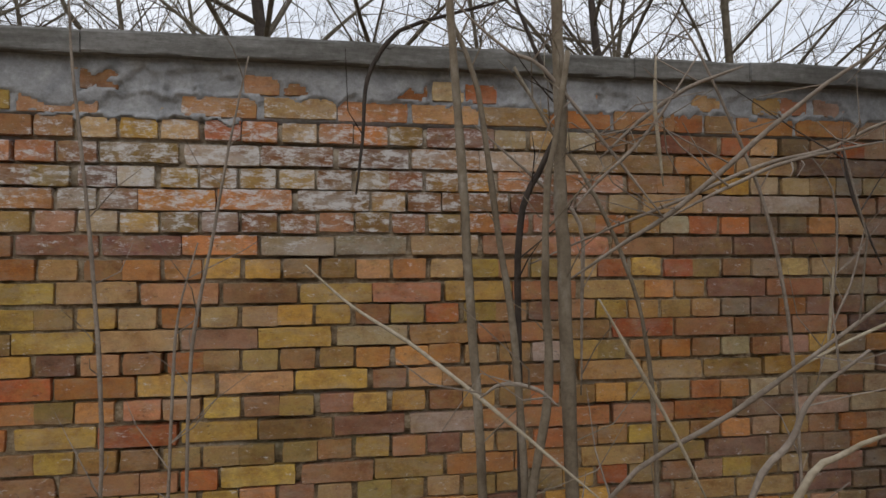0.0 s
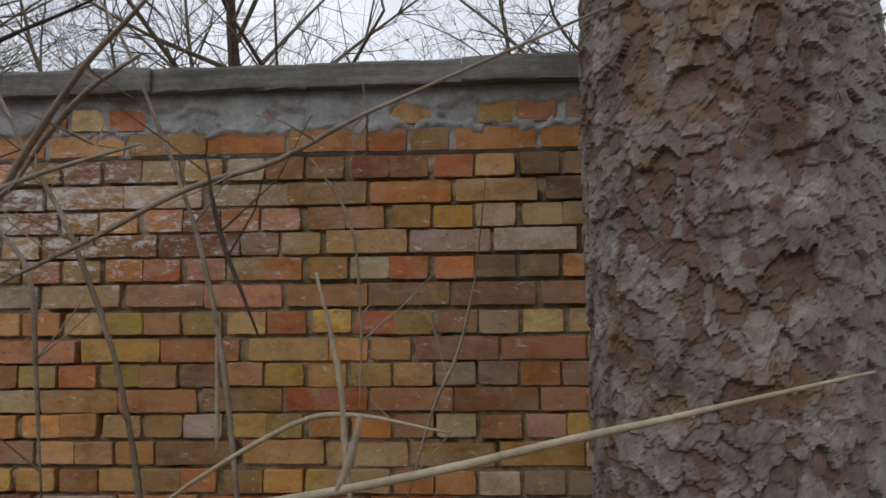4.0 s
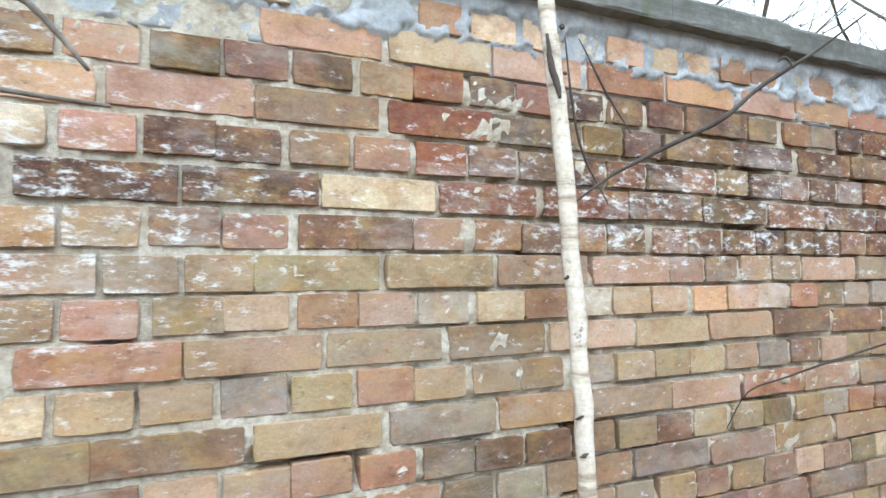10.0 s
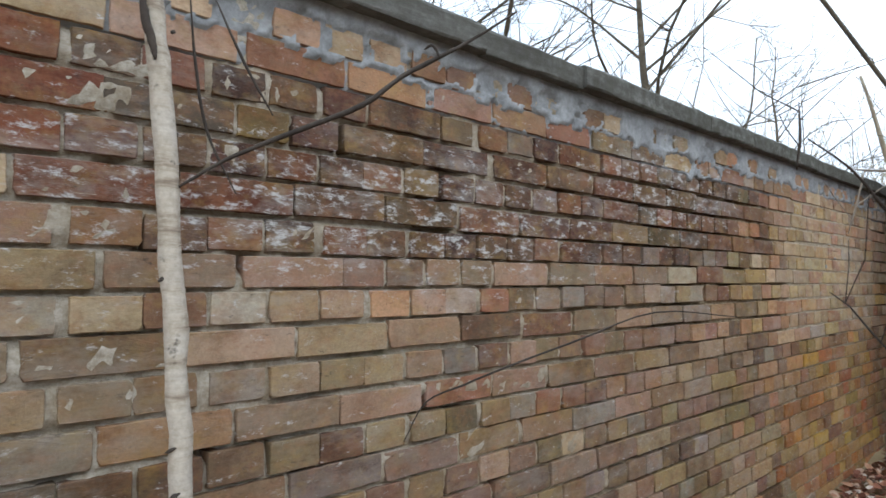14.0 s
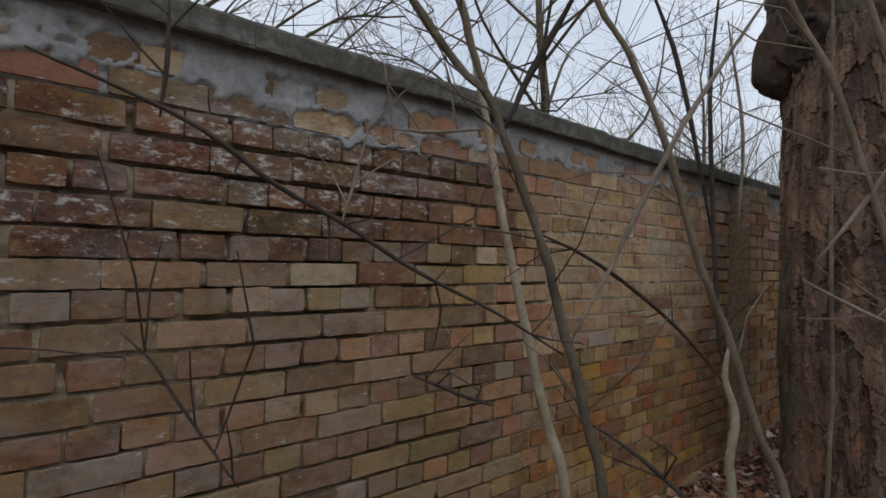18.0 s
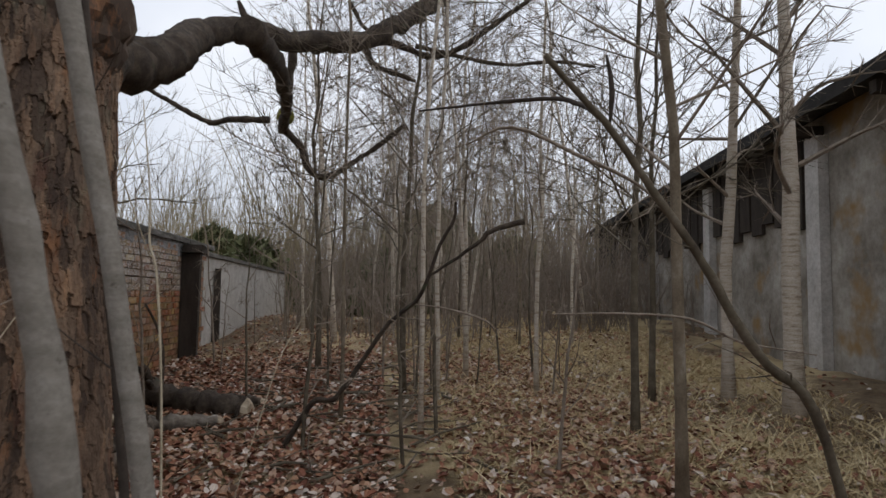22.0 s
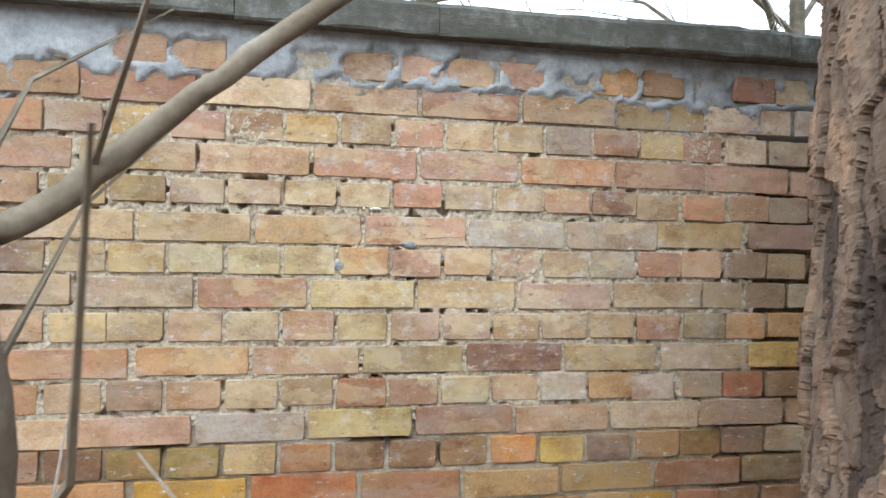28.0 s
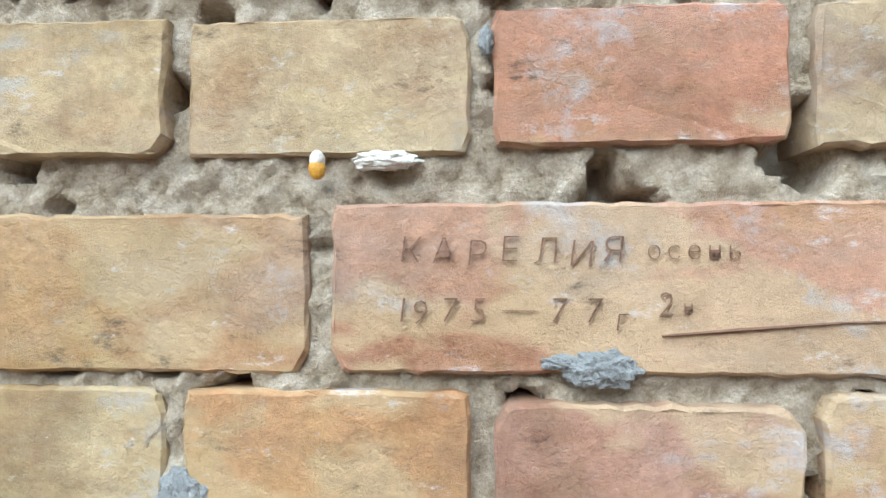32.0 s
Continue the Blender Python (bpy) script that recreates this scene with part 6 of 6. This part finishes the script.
# bricks round the scratched inscription, by course and place in it
MARKED = {(6, 0): (0.47, 0.235, 0.13), (6, -1): (0.46, 0.27, 0.115), (6, 1): (0.37, 0.315, 0.25), (6, -2): TAN, (6, 2): (0.36, 0.27, 0.18),
          (5, -1): (0.5, 0.37, 0.21), (5, 0): (0.45, 0.185, 0.09), (5, 1): (0.37, 0.27, 0.175), (5, -2): CREAM, (5, -3): (0.42, 0.28, 0.17), (5, -4): (0.31, 0.22, 0.17), (5, 2): TAN,
          (7, -1): (0.5, 0.255, 0.085), (7, 0): (0.4, 0.21, 0.14), (7, 1): (0.44, 0.27, 0.13), (7, -2): (0.49, 0.385, 0.215), (7, -3): (0.45, 0.36, 0.19), (7, -4): (0.42, 0.35, 0.2), (7, 2): (0.42, 0.26, 0.15),
          (8, -1): (0.52, 0.385, 0.15), (8, 0): (0.45, 0.31, 0.13), (8, -2): (0.4, 0.195, 0.125), (8, 1): (0.39, 0.23, 0.15), (8, -3): (0.34, 0.25, 0.17),
          (9, -1): (0.44, 0.32, 0.15), (9, 0): (0.4, 0.24, 0.155), (9, 1): (0.31, 0.19, 0.14), (9, -2): (0.42, 0.235, 0.13), (9, -3): (0.44, 0.34, 0.2), (9, -4): (0.38, 0.22, 0.14),
          (4, -1): (0.42, 0.2, 0.13), (4, 0): (0.38, 0.21, 0.145), (4, -2): (0.45, 0.27, 0.15), (3, 0): (0.42, 0.21, 0.11), (3, 1): (0.45, 0.3, 0.14)}


def brick_shape(L, H, rng, per=4, worn=0.0008):
    """A brick's outline with worn arrises: front face, rounded rim and sides."""
    pts = []
    ex, ez = max(3, int(per * L / 0.06)), max(2, int(per * 0.7))
    for i in range(ex):
        pts.append((L * i / ex, 0))
    for i in range(ez):
        pts.append((L, H * i / ez))
    for i in range(ex):
        pts.append((L * (1 - i / ex), H))
    for i in range(ez):
        pts.append((0, H * (1 - i / ez)))
    pts = np.array(pts)
    n = len(pts)
    pts += rng.normal(0, worn, pts.shape)
    for c in ((0, 0), (L, 0), (L, H), (0, H)):
        i = np.argmin(np.hypot(*(pts - c).T))
        pts[i] += (np.array((L / 2, H / 2)) - c) / np.hypot(L / 2, H / 2) * abs(rng.normal(0.001, 0.0022))
    mid = np.array((L / 2, H / 2))
    inn = mid + (pts - mid) * np.array((1 - 0.003 / L, 1 - 0.003 / H))
    out = np.vstack([np.c_[inn[:, 0], rng.normal(0, 0.0003, n), inn[:, 1]], np.c_[pts[:, 0], np.full(n, 0.002) + rng.normal(0, 0.0006, n), pts[:, 1]], np.c_[pts[:, 0], np.full(n, 0.05), pts[:, 1]]])
    f = [tuple(range(n))]
    for r in (0, n):
        for i in range(n):
            k = (i + 1) % n
            f.append((r + i, r + n + i, r + n + k, r + k))
    return out, f


HD, ST = P / 2 - 0.0095, P - 0.0105
SHAPES = {}
for kind, L in (("header", HD), ("stretcher", ST)):
    SHAPES[kind] = [brick_shape(L, 0.067 + brng.normal(0, 0.0015), brng) for _ in range(10)]
MESHES = {}
for kind, L in (("header", HD), ("stretcher", ST)):
    MESHES[kind] = []
    for _ in range(10):
        v, f = brick_shape(L, 0.067 + brng.normal(0, 0.0015), brng, 10, 0.00042)
        me = bpy.data.meshes.new("brick")
        me.from_pydata([tuple(q) for q in v], [], f)
        me.materials.append(BRICK_ONE)
        MESHES[kind].append(me)


def single(k, x):
    return (3 <= k <= 12 and 9.0 < x < 10.4) or (4 <= k <= 13 and 4.8 < x < 6.15)


av, af, at2, off = [], [], [], 0
inverse = wall.matrix_world.inverted()
for k in range(1, 25):
    head = k % 2 == 1
    pitch = P / 2 if head else P
    anchor = 9.835 if head else (9.768 if k % 4 == 2 and k > 2 else 9.9)
    i0, i1 = int(math.floor((X0 - anchor) / pitch)), int((X1 - anchor) / pitch)
    drift = brng.normal(0, 0.004)
    for i in range(i0, i1):
        x = anchor + i * pitch + 0.006
        gap = not head and 8.6 < x < 8.6 + P
        if not head and x > 8.6:
            # the bond changes here by half a brick
            x += P / 2
        near = 9.0 < x < 10.3
        jx = 0 if near else brng.normal(0, 0.005) + drift
        z = low(k) + brng.normal(0, 0.0015) + 0.004 * math.sin(x * 0.7 + k) * (0 if near else 1)
        kind = "header" if head else "stretcher"
        s = brng.integers(0, 10)
        y = brng.normal(0.0, 0.002)
        if near and k == 6:
            y, z = 0.0, z - 0.0045
        if k <= 2 and brng.random() < (0.35 if k == 1 else 0.08):
            y += 0.012
        if not head and not near and brng.random() < 0.1:
            # two cut bricks in place of a stretcher
            kinds = [("header", x + jx), ("header", x + jx + P / 2)]
        else:
            kinds = [(kind, x + jx)]
        if gap:
            kinds.append(("header", x - P / 2))
        for kk, xx in kinds:
            c = MARKED.get((k, i + 1)) if abs(x - 9.67) < 0.8 else None
            c = (np.array(c) * 0.68 + np.mean(c) * 0.32) * 1.24 if c is not None else tone_of(xx, k)
            if single(k, xx):
                ob = new("brick", MESHES[kk][s])
                ob.parent, ob.matrix_parent_inverse = wall, inverse
                ob.matrix_world = pose(xx, y, z, *((0, 0, 0) if (k, i) == (6, -1) and near else (brng.normal(0, 0.3), brng.normal(0, 0.2), brng.normal(0, 0.25))))
                if k == 5 and near:
                    ob.matrix_world = ob.matrix_world @ Matrix.Translation((0, 0, 0.008)) @ Matrix.Diagonal((1, 1, 0.87, 1))
                ob.color = (*c, 1)
            else:
                v, f = SHAPES[kk][s]
                t = brng.normal(0, 0.003, 2)
                v = v.copy()
                v[:, 1] += v[:, 0] * t[0] + v[:, 2] * t[1]
                v[:, 2] += v[:, 0] * brng.normal(0, 0.004)
                av.append(v + np.array((xx, y, z)))
                af.extend(tuple(a + off for a in q) for q in f)
                at2.append(np.repeat(np.r_[c, 1][None], len(v), 0))
                off += len(v)
field = mesh_ob("bricks", np.vstack(av), af, BRICK_MANY, wall)
at = field.data.attributes.new("tint", 'FLOAT_COLOR', 'POINT')
at.data.foreach_set("color", np.vstack(at2).astype(np.float32).ravel())
tagged(field, kind="stuff")

# bricks of the pier
av, af, at2, off = [], [], [], 0
for k in range(1, 25):
    for x, kind in (((11.08, "header"), (11.209, "stretcher")) if k % 2 else ((11.08, "stretcher"), (11.338, "header"))):
        v, f = SHAPES[kind][brng.integers(0, 10)]
        v = v * np.array((0.92, 1, 1)) + np.array((x, -0.139, low(k)))
        av.append(v)
        af.extend(tuple(a + off for a in q) for q in f)
        at2.append(np.repeat(np.r_[tone_of(x, k), 1][None], len(v), 0))
        off += len(v)
pf = mesh_ob("pier_bricks", np.vstack(av), af, BRICK_MANY, pier)
at = pf.data.attributes.new("tint", 'FLOAT_COLOR', 'POINT')
at.data.foreach_set("color", np.vstack(at2).astype(np.float32).ravel())
tagged(pf, kind="stuff")

# ---- inscription scratched into one brick ----
GX0, GZ0 = 9.6465, 1.6305


def spot(u, w):
    """A point on the inscribed brick: millimetres from its left end and from its top."""
    return (GX0 + u / 1000, -0.0012, GZ0 + 0.0655 - w / 1000)


inscription = thing("inscription", "letters and year scratched into a pink brick", "inscription", spot(28, 12))


def lettering(name, text, u, w, size, shear=0.0, turn=0.0, thick=0.022):
    cu = bpy.data.curves.new(name, 'FONT')
    cu.body, cu.size, cu.shear, cu.space_character = text, size / 1000, shear, 1.28
    cu.offset = -thick * size / 1000
    cu.extrude = 0.0004
    cu.resolution_u = 2
    ob = new(name, cu)
    me = bpy.data.meshes.new_from_object(ob.evaluated_get(bpy.context.evaluated_depsgraph_get()))
    bpy.data.objects.remove(ob)
    me.materials.append(SCRATCH)
    ob = new(name, me)
    ob.parent, ob.matrix_parent_inverse = inscription, inscription.matrix_world.inverted()
    ob.matrix_world = Matrix.Translation(spot(u, w)) @ Euler((radians(90), radians(turn), 0)).to_matrix().to_4x4()
    return ob


for i, ch in enumerate("КАРЕЛИЯ"):
    lettering("letter", ch, 26 + i * 13.7, 20.5 + (i % 3) * 0.8, 15, 0.08, (2, -2, 1, 0, -1, 3, 2)[i])
for i, (ch, u, w) in enumerate((("1", 24, 45), ("9", 31, 46), ("7", 43, 45), ("5", 55, 45), ("—", 68, 44), ("7", 87, 45), ("7", 101, 45), ("г", 113, 48))):
    lettering("numeral", ch, u, w, 15 if ch != "г" else 13, 0.12, 0)
lettering("letter", "осень", 126, 19.5, 11, 0, 0, 0.03)
lettering("letter", "2", 130, 42, 14, 0.1, 0)
lettering("letter", "н", 140, 41, 8, 0, 0, 0.03)
v, f = tube(np.array([spot(132, 50), spot(160, 47.5), spot(200, 44.5), spot(243, 43)]), [0.0006, 0.0009, 0.0008, 0.0004], 5, RNG, 0.2)
mesh_ob("long_scratch", v, f, SCRATCH, inscription)


def blob(name, label, cat, at, size, material, seed):
    bm = bmesh.new()
    bmesh.ops.create_icosphere(bm, subdivisions=4, radius=1)
    for vv in bm.verts:
        n = 0.35 * noise.noise(vv.co * 2.5 + Vector((seed, 0, 0))) + 0.14 * noise.noise(vv.co * 8)
        q = vv.co * (1 + n)
        vv.co = Vector((q.x * size[0], q.y * size[1], q.z * size[2])) + Vector(at)
    me = bpy.data.meshes.new(name)
    bm.to_mesh(me)
    bm.free()
    me.materials.append(material)
    return tagged(new(name, me), label, cat)


blob("cement_smear", "rough grey cement smear on the pink brick", "cement", spot(108, 63.5), (0.014, 0.004, 0.007), CEMENT_BLOB, 1)
blob("cement_smear", "rough grey cement smear on the pink brick", "cement", spot(93, 61), (0.009, 0.003, 0.003), CEMENT_BLOB, 2)
blob("cement_smear", "dark cement patch at the orange brick edge", "cement", (9.583, 0.0, 1.578), (0.010, 0.004, 0.011), CEMENT_BLOB, 3)
blob("mortar_flake", "white mortar flake stuck under a brick", "mortar", (9.667, 0.0, 1.7175), (0.014, 0.005, 0.004), SHELLWHITE, 4)
blob("mortar_flake", "grey mortar crumb beside a red brick", "mortar", (9.709, 0.001, 1.767), (0.003, 0.003, 0.006), CEMENT_BLOB, 5)
blob("mortar_flake", "orange brick crumb resting in the joint", "mortar", (9.713, 0.0, 1.79), (0.008, 0.005, 0.0045), BRICK_CRUMB, 6)
cocoon = thing("cocoon", "tiny white and yellow cocoon stuck in the joint", "cocoon", (9.6395, -0.002, 1.716))
for nm, dz, rr, mt in (("pale_half", 0.0015, 0.0033, SHELLWHITE), ("yellow_half", -0.0022, 0.0036, SHELLGOLD)):
    bm = bmesh.new()
    bmesh.ops.create_uvsphere(bm, u_segments=14, v_segments=10, radius=rr)
    for vv in bm.verts:
        vv.co = Vector((vv.co.x, vv.co.y, vv.co.z * 1.25)) + Vector((9.6395, -0.003, 1.716 + dz))
    me = bpy.data.meshes.new(nm)
    bm.to_mesh(me)
    bm.free()
    me.materials.append(mt)
    ob = new(nm, me)
    ob.parent, ob.matrix_parent_inverse = cocoon, cocoon.matrix_world.inverted()
